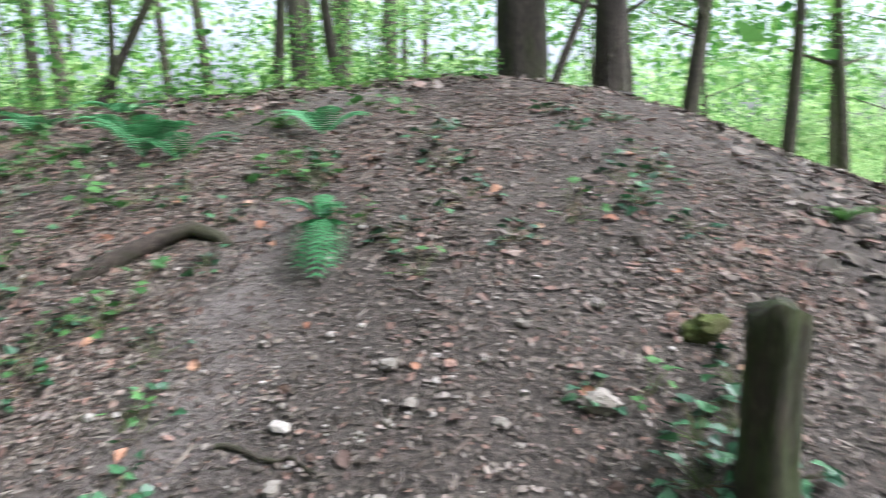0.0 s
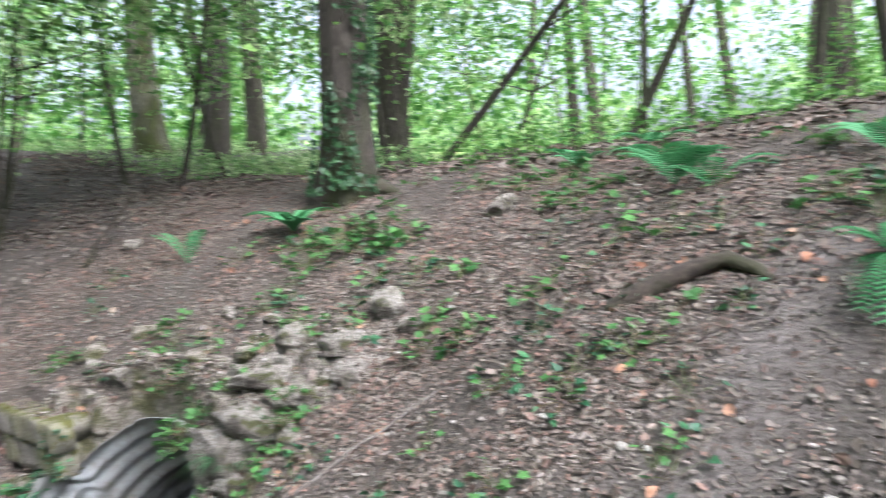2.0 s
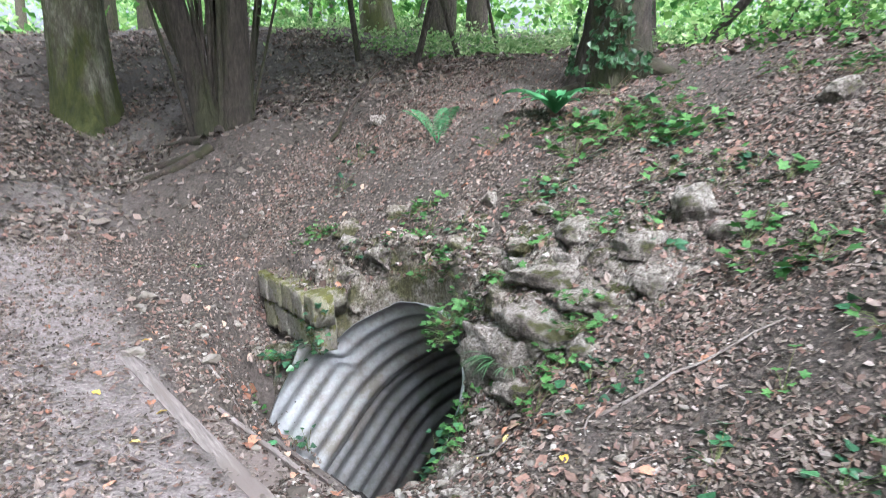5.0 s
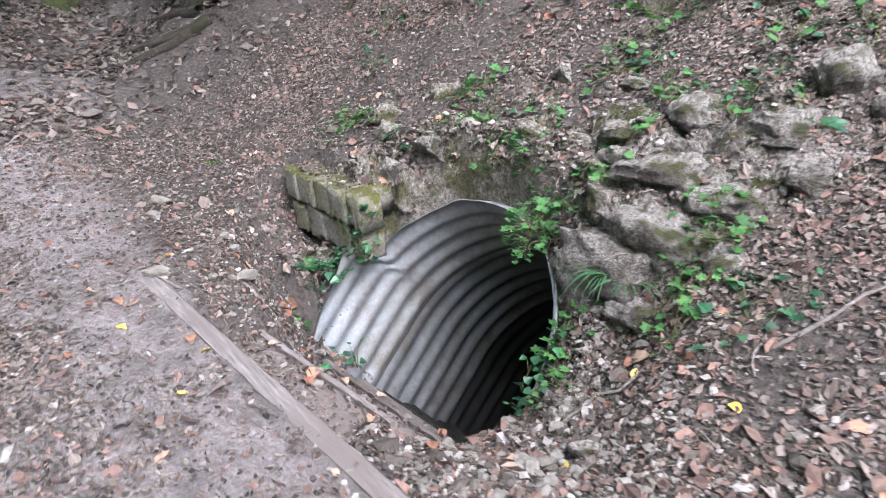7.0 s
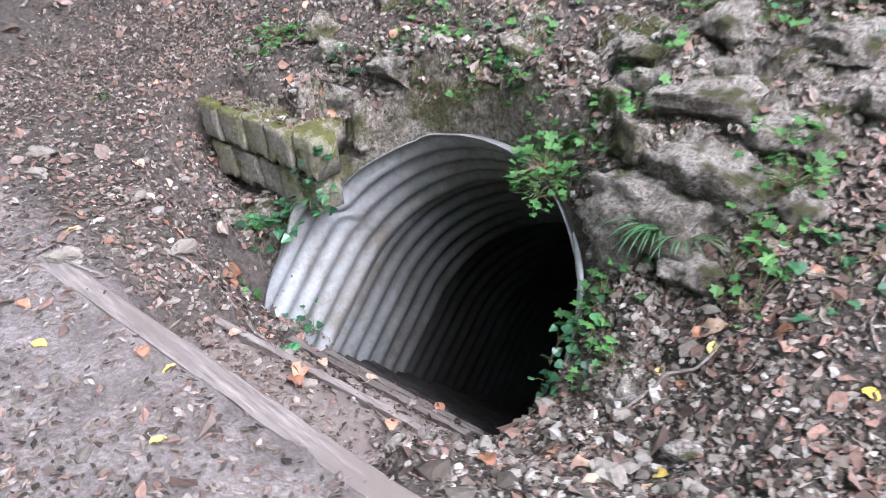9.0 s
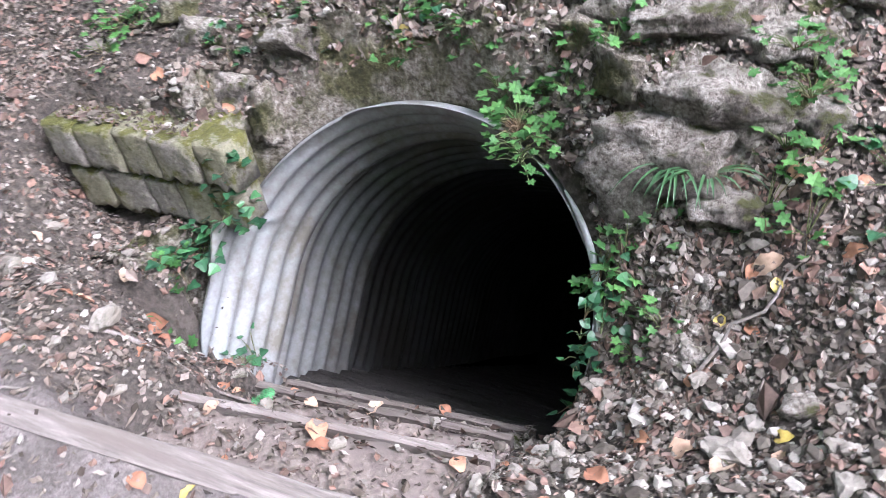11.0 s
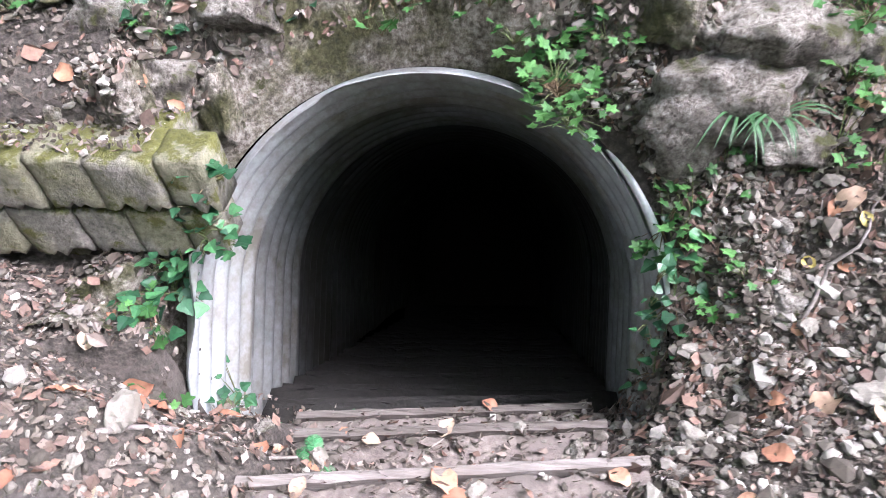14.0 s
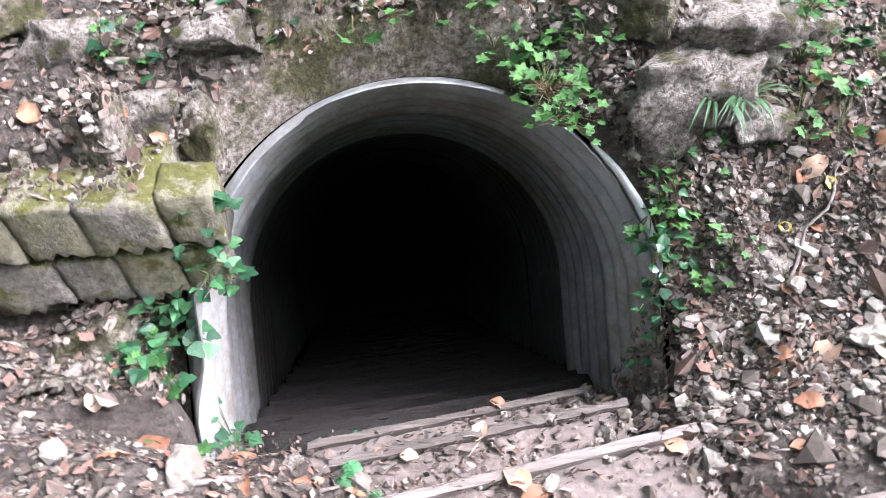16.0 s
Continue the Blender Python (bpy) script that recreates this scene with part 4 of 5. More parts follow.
def light_block_woods():
    """Unseen leaves added across the path to cut light into the pipe, thinner towards the east."""
    g = np.random.default_rng(99)
    a, d = np.radians(g.uniform(116, 304, 1700)), g.uniform(9, 26, 1700)
    ok = g.uniform(0, 1, 1700) < np.where(np.degrees(a) > 240, 0.16, 1.0)
    a, d = a[ok], d[ok]
    c = np.stack([-3 - np.sin(a) * d, np.cos(a) * d, 0.5 + 11 * g.uniform(0, 1, len(a))], 1)
    V, F = leaf_quads(np.repeat(c, 40, 0) + g.normal(size=(len(c) * 40, 3)) * (1.1, 1.1, 0.5), 0.4, g)
    tagged(solid("light_block_woods", fast_mesh("light_block_woods", V, F), FOLIAGE), "unseen leaves added across the path to cut the light", "foliage", kind="stuff")


light_block_woods()


def low_green(name, n, x0, x1, y0, y1, size, top, mat, label, seed):
    g = np.random.default_rng(seed)
    x, y = g.uniform(x0, x1, n), g.uniform(y0, y1, n)
    ok = g.uniform(0, 1, n) < np.clip(0.55 + vnoise(x, y, 1.6, seed), 0, 1)
    x, y = x[ok], y[ok]
    V, F = leaf_quads(np.stack([x, y, ground_z(x, y) + top * g.uniform(0, 1, len(x)) ** 1.5], 1), size, g, 1.0)
    tagged(solid(name, fast_mesh(name, V, F), mat), label, "undergrowth", kind="stuff")


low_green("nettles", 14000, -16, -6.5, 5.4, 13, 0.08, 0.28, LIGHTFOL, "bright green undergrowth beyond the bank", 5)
low_green("meadow", 30000, 2.5, 22, 9, 38, 0.12, 0.35, LIGHTFOL, "green meadow growth beyond the trees, coloured as sunlit", 6)
low_green("bank_growth", 5000, -5.5, 0.5, 5.6, 9.5, 0.07, 0.3, FOLIAGE, "low green growth along the top of the bank", 7)


def shade_canopy():
    """An unseen leaf roof, added high above the path to shade the ground."""
    g = np.random.default_rng(88)
    c = np.stack([g.uniform(-15, 7, 330), g.uniform(-10, 10, 330), g.uniform(7, 11.5, 330)], 1)
    c = c[vnoise(c[:, 0], c[:, 1], 3.0, 61) > -0.35]
    # extra unseen clumps that darken the bank left of the pipe
    c = np.concatenate([c, g.normal(size=(110, 3)) * (1.0, 1.3, 0.6) + (-7.0, 2.6, 6.0)])
    pts = np.repeat(c, 34, 0) + g.normal(size=(len(c) * 34, 3)) * (1.0, 1.0, 0.3)
    V, F = leaf_quads(pts, 0.3, g)
    tagged(solid("shade_canopy", fast_mesh("shade_canopy", V, F), FOLIAGE), "unseen leaf roof added high over the path for shade", "foliage", kind="stuff")


shade_canopy()


# ---- what lies on the ground ----
def scatter(n, x0, x1, y0, y1, rng, keep=None):
    x, y = rng.uniform(x0, x1, n), rng.uniform(y0, y1, n)
    ok = ~((np.abs(x - PIPE_X) < PIPE_R + 0.03) & (y > 1.95) & (y < rim_y(x) + 0.06))
    # the first board is swept by feet
    ok &= ~((np.abs(y - 0.857 - 0.065 * (x + 4.45)) < 0.055) & (x > -5.44) & (x < -2.95) & (rng.uniform(0, 1, n) < 0.93))
    if keep is not None:
        ok &= rng.uniform(0, 1, n) < keep(x, y)
    return x[ok], y[ok]


def flat_bits(name, x, y, size, rng, material, label, category, wild=0.32, long=1.5, lift=0.006, heights=None):
    n = len(x)
    nrm = tilt_of(x, y) + rng.normal(0, wild, (n, 3)) * (1, 1, 0.2)
    nrm /= np.linalg.norm(nrm, axis=1)[:, None]
    d = rng.normal(size=(n, 3))
    d -= (d * nrm).sum(1)[:, None] * nrm
    d /= np.linalg.norm(d, axis=1)[:, None]
    s = np.cross(nrm, d)
    k = (size * np.exp(rng.normal(0, 0.28, n)))[:, None]
    c = np.stack([x, y, (surface(x, y) if heights is None else heights) + lift + 0.15 * k[:, 0]], 1)
    curl = rng.uniform(-0.1, 0.35, (n, 1))
    w1, w2 = rng.uniform(0.25, 0.55, (n, 1)), rng.uniform(0.2, 0.5, (n, 1))
    tip = rng.uniform(0.0, 0.5, (n, 1))
    V = np.stack([c - d * k * 0.5 * long, c - d * k * 0.2 + s * k * w1 + nrm * k * curl, c + d * k * 0.22 + s * k * w2 + nrm * k * curl,
                  c + d * k * 0.5 * long + nrm * k * tip, c + d * k * 0.25 - s * k * w1 + nrm * k * curl * 0.7, c - d * k * 0.2 - s * k * w2 + nrm * k * curl], 1).reshape(-1, 3)
    at = 6 * np.arange(n)[:, None]
    F = np.concatenate([at + np.array([0, 1, 2, 3]), at + np.array([0, 3, 4, 5])])
    tagged(solid(name, fast_mesh(name, V, F), material), label, category, kind="stuff")


def litter_density(x, y):
    worn = np.clip(0.45 + 0.75 * vnoise(x, y, 0.7, 9) + 0.35 * vnoise(x, y, 0.25, 10), 0.2, 1)
    path = 1 - 0.12 * ease(1.1, 0.7, y) * ease(-0.8, -0.1, y)
    steps = (x > -5.1) & (x < -3.95) & (y > 0.3) & (y < 2.1)
    rock = np.exp(-((x + 3.5) / 0.6) ** 2 - ((y - 2.75) / 0.5) ** 2)
    return worn * path * np.where(steps, 0.5, 1) * (1 - 0.35 * rock)


rl = np.random.default_rng(101)
x, y = scatter(330000, -7.5, 1.8, -0.4, 5.5, rl, litter_density)
flat_bits("leaf_litter", x, y, 0.0155, rl, LITTER, "brown and grey dead leaves strewn over the soil", "leaf litter")
x, y = scatter(95000, -16, 7, -7, 13, rl, litter_density)
x2, y2 = scatter(40000, -13.5, -7.4, -1, 6, rl, litter_density)
x3, y3 = scatter(30000, 1.7, 6, 1, 8, rl, litter_density)
x4, y4 = scatter(36000, -7.4, 1.8, 5.4, 8.5, rl, litter_density)
far = (x < -7.5) | (x > 1.8) | (y > 5.5) | (y < -0.4)
x, y = np.concatenate([x[far], x2, x3, x4]), np.concatenate([y[far], y2, y3, y4])
flat_bits("far_leaf_litter", x, y, 0.04, rl, LITTER, "brown dead leaves strewn over the far bank", "leaf litter")


x, y = scatter(40000, -7.5, 1.8, 0.0, 5.8, rl, lambda x, y: litter_density(x, y) * np.clip(0.3 + 0.6 * vnoise(x, y, 0.5, 14), 0.05, 1) * (1 - 0.3 * ease(1.0, 0.6, y)))
flat_bits("dead_leaves", x, y, 0.03, rl, PINKISH, "pinkish brown dead leaves strewn over the soil", "leaf litter", 0.4, 1.35)
x, y = scatter(1000, -6.4, -4.9, 0.95, 2.0, rl, litter_density)
x2, y2 = scatter(1300, -3.95, -2.2, 0.9, 2.6, rl, litter_density)
flat_bits("dead_leaves", np.concatenate([x, x2]), np.concatenate([y, y2]), 0.028, rl, PINKISH, "rusty brown dead leaves beside the steps", "leaf litter", 0.45, 1.35)
x, y = scatter(9000, -7, 1.5, 0, 5, rl, litter_density)
flat_bits("twigs", x, y, 0.009, rl, TWIG, "thin brown twigs and stalks among the dead leaves", "twigs", 0.2, 7.0)


def pebbles(name, x, y, size, rng, material, label, heights=None):
    bm = bmesh.new()
    bmesh.ops.create_icosphere(bm, subdivisions=1, radius=0.5)
    U = np.array([v.co[:] for v in bm.verts])
    T = np.array([[v.index for v in f.verts] for f in bm.faces])
    bm.free()
    n = len(x)
    k = size * np.exp(rng.normal(0, 0.45, n))
    dims = np.stack([k * rng.uniform(0.8, 1.5, n), k * rng.uniform(0.7, 1.1, n), k * rng.uniform(0.45, 0.8, n)], 1)
    P = U[None] * (1 + rng.normal(0, 0.2, (n, len(U), 1))) * dims[:, None]
    a = rng.uniform(0, 6.28, n)
    X = P[:, :, 0] * np.cos(a)[:, None] - P[:, :, 1] * np.sin(a)[:, None]
    Y = P[:, :, 0] * np.sin(a)[:, None] + P[:, :, 1] * np.cos(a)[:, None]
    z = (surface(x, y) if heights is None else heights) + dims[:, 2] * 0.22
    V = np.stack([X + x[:, None], Y + y[:, None], P[:, :, 2] + z[:, None]], -1).reshape(-1, 3)
    F = (T[None] + (np.arange(n) * len(U))[:, None, None]).reshape(-1, 3)
    tagged(solid(name, fast_mesh(name, V, F), material), label, "pebbles", kind="stuff")


def rubble_density(x, y):
    right = np.exp(-((x + 3.45) / 0.65) ** 2 - ((y - 1.55) / 0.6) ** 2)
    left = 0.4 * np.exp(-((x + 5.4) / 0.6) ** 2 - ((y - 1.45) / 0.4) ** 2)
    return np.clip(0.09 + right + left + 0.22 * vnoise(x, y, 0.6, 12), 0.03, 1)


x, y = scatter(80000, -7, 1.0, 0.0, 4.6, rl, rubble_density)
OPEN = BANK.reshape(-1, 16, 3)[:, 3:].reshape(-1, 3)
q = OPEN[rl.integers(0, len(OPEN), 3600)] + rl.normal(0, 0.012, (3600, 3)) * (1, 1, 0.3)
pebbles("bank_pebbles", q[:, 0], q[:, 1], 0.019, rl, PEBBLE, "small pale stones in the soil beside the pipe", q[:, 2])
b = OPEN[rl.integers(0, len(OPEN), 5000)] + rl.normal(0, 0.014, (5000, 3)) * (1, 1, 0.2)
flat_bits("bank_litter", b[:, 0], b[:, 1], 0.018, rl, LITTER, "dead leaves on the soil beside the pipe", "leaf litter", 0.6, heights=b[:, 2])
c = COLLAR[rl.integers(0, len(COLLAR), 1500)] + rl.normal(0, 0.014, (1500, 3)) * (1, 1, 0.3)
pebbles("collar_pebbles", c[:, 0], c[:, 1], 0.02, rl, PEBBLE, "pale limestone bits on the rubble over the pipe", c[:, 2])
c = COLLAR[rl.integers(0, len(COLLAR), 2600)] + rl.normal(0, 0.014, (2600, 3)) * (1, 1, 0.2)
flat_bits("collar_litter", c[:, 0], c[:, 1], 0.022, rl, LITTER, "dead leaves on the rubble over the pipe", "leaf litter", 0.5, heights=c[:, 2])
pebbles("pebbles", x, y, 0.016, rl, PEBBLE, "small pale limestone pebbles and grit on the soil")


x, y = scatter(2600, -4.0, -2.5, 0.95, 2.3, rl, lambda x, y: np.clip(rubble_density(x, y) - 0.15, 0, 0.75))
pebbles("rubble", x, y, 0.023, rl, PEBBLE, "broken limestone rubble beside the steps")
x, y = scatter(260, -6.2, -4.9, 1.0, 2.0, rl, rubble_density)
pebbles("rubble", x, y, 0.022, rl, PEBBLE, "broken limestone rubble beside the pipe")


# ---- plants ----
def leaf_shape(name, lobes, material, deep=0.45, point=0.0, fold=0.18):
    """One lobed leaf, 1 m long, lying along +x from its stalk, slightly folded and cupped."""
    bm = bmesh.new()
    rim = []
    count = lobes * 4
    for i in range(count + 1):
        a = math.pi * (1 - 2 * i / count) * 0.86
        r = 0.5 * (1 - deep * (0.5 - 0.5 * math.cos(2 * math.pi * lobes * i / count + math.pi)))
        r *= 1 + point * math.cos(a) ** 8 * (math.cos(a) > 0)
        x, y = 0.42 + r * math.cos(a), r * math.sin(a)
        rim.append(bm.verts.new((x, y, fold * abs(y) - 0.25 * x * x)))
    heart = bm.verts.new((0.06, 0, 0))
    mid = bm.verts.new((0.42, 0, -0.06))
    for p, q in zip(rim, rim[1:]):
        bm.faces.new((mid, q, p))
    bm.faces.new((mid, rim[0], heart))
    bm.faces.new((mid, heart, rim[-1]))
    me = bpy.data.meshes.new(name)
    bm.to_mesh(me)
    bm.free()
    me.materials.append(material)
    return me


def tinted(name, stops, rough=0.6, light=0.25, spec=0.35):
    """A leaf colour that differs from leaf to leaf."""
    m, n, links, b = nodes_of(name, rough)
    o = n.new("ShaderNodeObjectInfo")
    col = ramp_of(n, links, o.outputs["Random"], stops)
    v = coords(n, links)
    col = mix_of(n, links, ramp_of(n, links, noise_of(n, links, v, 4, 4), [(0.42, (0, 0, 0)), (0.7, (0.5, 0.5, 0.5))]), col, tuple(0.55 * q for q in stops[0][1]))
    links.new(col, b.inputs["Base Color"])
    b.inputs["Specular IOR Level"].default_value = spec
    t, mx = n.new("ShaderNodeBsdfTranslucent"), n.new("ShaderNodeMixShader")
    links.new(col, t.inputs["Color"])
    mx.inputs[0].default_value = light
    links.new(b.outputs[0], mx.inputs[1])
    links.new(t.outputs[0], mx.inputs[2])
    links.new(mx.outputs[0], n["Material Output"].inputs["Surface"])
    return m


HERB_LEAF = leaf_shape("herb_leaf", 5, tinted("fresh_herb_leaf", [(0.0, (0.04, 0.12, 0.03)), (0.5, (0.065, 0.175, 0.045)), (1.0, (0.11, 0.26, 0.07))]))
IVY_LEAF = leaf_shape("ivy_leaf", 3, tinted("dark_ivy_leaf", [(0.0, (0.015, 0.06, 0.028)), (0.6, (0.035, 0.12, 0.05)), (1.0, (0.07, 0.2, 0.075))], 0.42, 0.12, 0.5), 0.3, 0.25)
STALK = earthy("green_stalk", [(0.3, (0.06, 0.09, 0.03)), (0.7, (0.14, 0.17, 0.06))], (0.14, 0.09, 0.05), 30, 8)
gp = np.random.default_rng(303)


def at_ground(x, y):
    return float(surface(np.array([x]), np.array([y]))[0])


def herb(x, y, leaves=9, spread=0.09, size=0.046, mesh=HERB_LEAF, name="herb", label="low wild herb with lobed green leaves on the bank", trail=(0, 0, 0), height=0.07, z=None):
    """A rosette of stalked leaves; trail makes it hang or creep that way."""
    base = at_ground(x, y) if z is None else z
    ob = empty(name, x, y, base, label, "plant", "wild plants")
    stems = []
    for i in range(leaves):
        a, r, q = gp.uniform(0, 6.28), spread * math.sqrt(gp.uniform(0.05, 1)), gp.uniform(0, 1)
        p = np.array((r * math.cos(a), r * math.sin(a), 0)) + np.array(trail) * q
        floor = min(0.12, max(-0.12, at_ground(x + p[0], y + p[1]) - base)) if z is None else p[2]
        tip = np.array((p[0], p[1], floor + height * gp.uniform(0.35, 1.1)))
        root = np.array(trail) * q * 0.8 + np.array((0, 0, 0))
        root[2] = (min(0.1, max(-0.1, at_ground(x + root[0], y + root[1]) - base)) if z is None else root[2]) - 0.01
        stems.append(tube([root, (root + tip) / 2 + (0, 0, height * 0.2), tip], [0.0022, 0.0018, 0.0012], 5, 0, i))
        leaf = new("leaf", mesh)
        leaf.parent = ob
        k = size * gp.uniform(0.7, 1.45)
        leaf.matrix_local = pose(*tip, gp.normal(12, 18), gp.normal(-14, 18), math.degrees(a) + gp.normal(0, 40)) @ Matrix.Diagonal((k, k, k, 1))
    V, F = joined(stems)
    tagged(solid("stalk", fast_mesh("stalk", V, F, True), STALK, ob), kind="stuff")
    return ob


# around the pipe mouth
herb(-4.16, 2.32, 72, 0.12, 0.045, trail=(0.06, -0.13, -0.14), z=0.02, label="bright wild geranium hanging over the pipe rim")
for x, y, n, sp in [(-4.24, 2.46, 8, 0.07), (-4.07, 2.42, 10, 0.07), (-3.78, 2.09, 8, 0.07), (-3.7, 2.06, 9, 0.08), (-3.62, 2.12, 8, 0.07), (-3.42, 2.3, 7, 0.07), (-3.31, 2.16, 7, 0.07), (-4.75, 2.56, 12, 0.11), (-4.5, 2.6, 9, 0.09),
                    (-3.9, 2.62, 10, 0.1), (-3.98, 2.76, 8, 0.1), (-4.02, 3.1, 10, 0.12), (-3.25, 2.5, 14, 0.1), (-3.2, 2.28, 8, 0.08), (-3.52, 3.1, 12, 0.13), (-3.19, 2.1, 6, 0.07), (-5.22, 2.88, 12, 0.13),
                    (-6.03, 2.26, 9, 0.1), (-5.95, 2.42, 9, 0.1), (-5.0, 2.75, 8, 0.1), (-4.57, 2.75, 9, 0.1), (-5.3, 2.77, 9, 0.11), (-6.05, 2.36, 6, 0.1), (-3.55, 1.95, 6, 0.06)]:
    herb(x, y, int(n * 1.6), sp * 1.1)
for x, y, n, sp in [(-5.43, 1.73, 8, 0.08), (-5.15, 1.74, 16, 0.1), (-4.98, 1.9, 12, 0.08), (-5.32, 1.8, 9, 0.07), (-5.47, 1.76, 8, 0.08), (-5.35, 1.9, 9, 0.06), (-3.74, 1.93, 14, 0.08), (-3.78, 1.8, 9, 0.07), (-3.74, 2.05, 8, 0.06)]:
    herb(x, y, n, sp, 0.042, IVY_LEAF, "ivy", "dark green ivy creeping beside the pipe", height=0.06)
herb(-5.28, 1.98, 34, 0.06, 0.042, IVY_LEAF, "ivy", "dark green ivy hanging beside the concrete blocks", (0.02, -0.06, -0.28), z=-0.18)
herb(-3.8, 1.96, 14, 0.04, 0.038, IVY_LEAF, "ivy", "dark green ivy hanging along the pipe rim", (-0.02, -0.1, -0.3), z=-0.48)
for k in range(16):
    a = radians(gp.uniform(50, 150))
    r = PIPE_R + gp.uniform(0.1, 0.34)
    px, py, pz = in_pipe(PIPE_X + r * math.cos(a), PIPE_V + r * math.sin(a), PIPE_W)
    herb(px, py, int(gp.uniform(6, 14)), gp.uniform(0.05, 0.1), 0.038, (HERB_LEAF, IVY_LEAF)[k % 2], ("herb", "ivy")[k % 2], ("low wild herb growing on rubble over the pipe", "dark ivy growing on rubble over the pipe")[k % 2], height=0.06)
for k in range(5):
    q = BANK[int(gp.uniform(0, len(BANK)))]
    herb(q[0], q[1], int(gp.uniform(7, 14)), gp.uniform(0.05, 0.08), 0.042, (HERB_LEAF, HERB_LEAF, IVY_LEAF)[k % 3], "herb", "low wild herb beside the pipe rim", height=0.07, z=float(q[2]))
herb(-5.33, 1.86, 22, 0.1, 0.042, IVY_LEAF, "ivy", "dark green ivy in the recess below the concrete blocks", (-0.2, 0, 0.0), z=-0.56)
for k in range(70):
    ix, iy = gp.uniform(-5.0, 1.2), gp.uniform(1.9, 4.6)
    if ix < -3.0 and iy < 2.7:
        continue
    herb(ix, iy, int(gp.uniform(7, 16)), gp.uniform(0.07, 0.18), gp.uniform(0.035, 0.05), IVY_LEAF, "ivy", "dark green ivy patch creeping over the soil", height=0.045)
for x, y, z, n, sp in [(-5.07, 2.54, 0.29, 12, 0.09), (-4.95, 2.66, 0.3, 14, 0.1), (-4.65, 2.54, 0.16, 14, 0.1), (-4.41, 2.52, 0.26, 16, 0.1), (-4.37, 2.5, 0.18, 14, 0.08), (-4.29, 2.48, 0.06, 16, 0.09), (-4.17, 2.48, 0.04, 18, 0.1), (-4.0, 2.41, 0.1, 16, 0.09),
                       (-3.99, 2.5, 0.22, 10, 0.08), (-3.86, 2.45, 0.26, 12, 0.09), (-3.32, 2.48, 0.29, 22, 0.1), (-3.25, 2.39, 0.18, 20, 0.1), (-3.29, 2.29, 0.05, 14, 0.08), (-3.91, 3.05, 0.52, 20, 0.13), (-3.57, 2.94, 0.53, 18, 0.12), (-6.05, 2.41, 0.21, 18, 0.13), (-4.73, 2.51, 0.07, 12, 0.08)]:
    herb(x, y, n, sp, 0.04, z=z, label="fresh green wild herb growing on the rubble", height=0.06)
for x, y, z, n, trail in [(-5.25, 2.02, -0.3, 18, (0.02, -0.05, -0.2)), (-5.36, 1.93, -0.44, 20, (-0.06, -0.04, -0.12)), (-5.22, 1.99, -0.1, 12, (0.0, -0.03, -0.16))]:
    herb(x, y, n, 0.07, 0.042, IVY_LEAF, "ivy", "dark green ivy hanging beside the concrete blocks", trail, z=z)
for x, y in [(-5.46, 1.78), (-5.44, 1.66), (-5.4, 1.6)]:
    herb(x, y, 7, 0.07, 0.042, label="fresh green herb at the foot of the pipe")
# up the bank and over the mound
for x, y, n, sp, k in [(-4.46, 3.92, 46, 0.3, 0.07), (-3.86, 4.0, 26, 0.22, 0.085), (-4.54, 3.65, 30, 0.24, 0.065), (-4.2, 4.15, 24, 0.25, 0.07), (-4.75, 3.8, 20, 0.2, 0.06), (-2.1, 2.79, 10, 0.12, 0.05), (-1.78, 2.32, 10, 0.12, 0.05), (-2.27, 2.46, 8, 0.1, 0.045), (-3.65, 4.84, 14, 0.2, 0.07),
                       (-1.74, 2.88, 12, 0.15, 0.05), (-1.65, 3.84, 14, 0.18, 0.06), (-1.48, 3.0, 14, 0.16, 0.055), (-0.67, 3.72, 10, 0.14, 0.06), (-0.39, 3.35, 8, 0.12, 0.05), (0.74, 2.42, 7, 0.1, 0.05), (-3.0, 4.9, 18, 0.3, 0.07),
                       (-2.6, 4.4, 14, 0.22, 0.06), (-2.2, 3.5, 9, 0.14, 0.05), (-2.4, 5.2, 16, 0.3, 0.07), (-5.3, 3.6, 10, 0.16, 0.06), (-4.9, 4.4, 14, 0.25, 0.06), (-0.1, 3.0, 8, 0.12, 0.05), (0.6, 3.3, 9, 0.16, 0.05), (-1.2, 2.5, 7, 0.1, 0.045),
                       (-3.4, 3.7, 10, 0.15, 0.05), (-2.9, 3.3, 7, 0.1, 0.045), (-4.74, 1.27, 6, 0.06, 0.035)]:
    herb(x, y, n, sp, k, height=0.09)
for x, y, n, sp in [(1.07, 2.49, 18, 0.13), (1.0, 2.3, 12, 0.1), (-6.7, 3.1, 14, 0.2), (-6.4, 2.8, 10, 0.16), (-0.75, 3.8, 10, 0.12), (0.82, 2.1, 22, 0.12), (0.86, 2.25, 18, 0.12), (1.12, 2.12, 16, 0.1)]:
    herb(x, y, n, sp, 0.05, IVY_LEAF, "ivy", "dark green ivy patch creeping over the soil", height=0.07)


for k in range(46):
    herb(gp.uniform(-4.6, -0.2), gp.uniform(2.9, 5.6), int(gp.uniform(6, 14)), gp.uniform(0.08, 0.2), gp.uniform(0.045, 0.075), height=0.08)


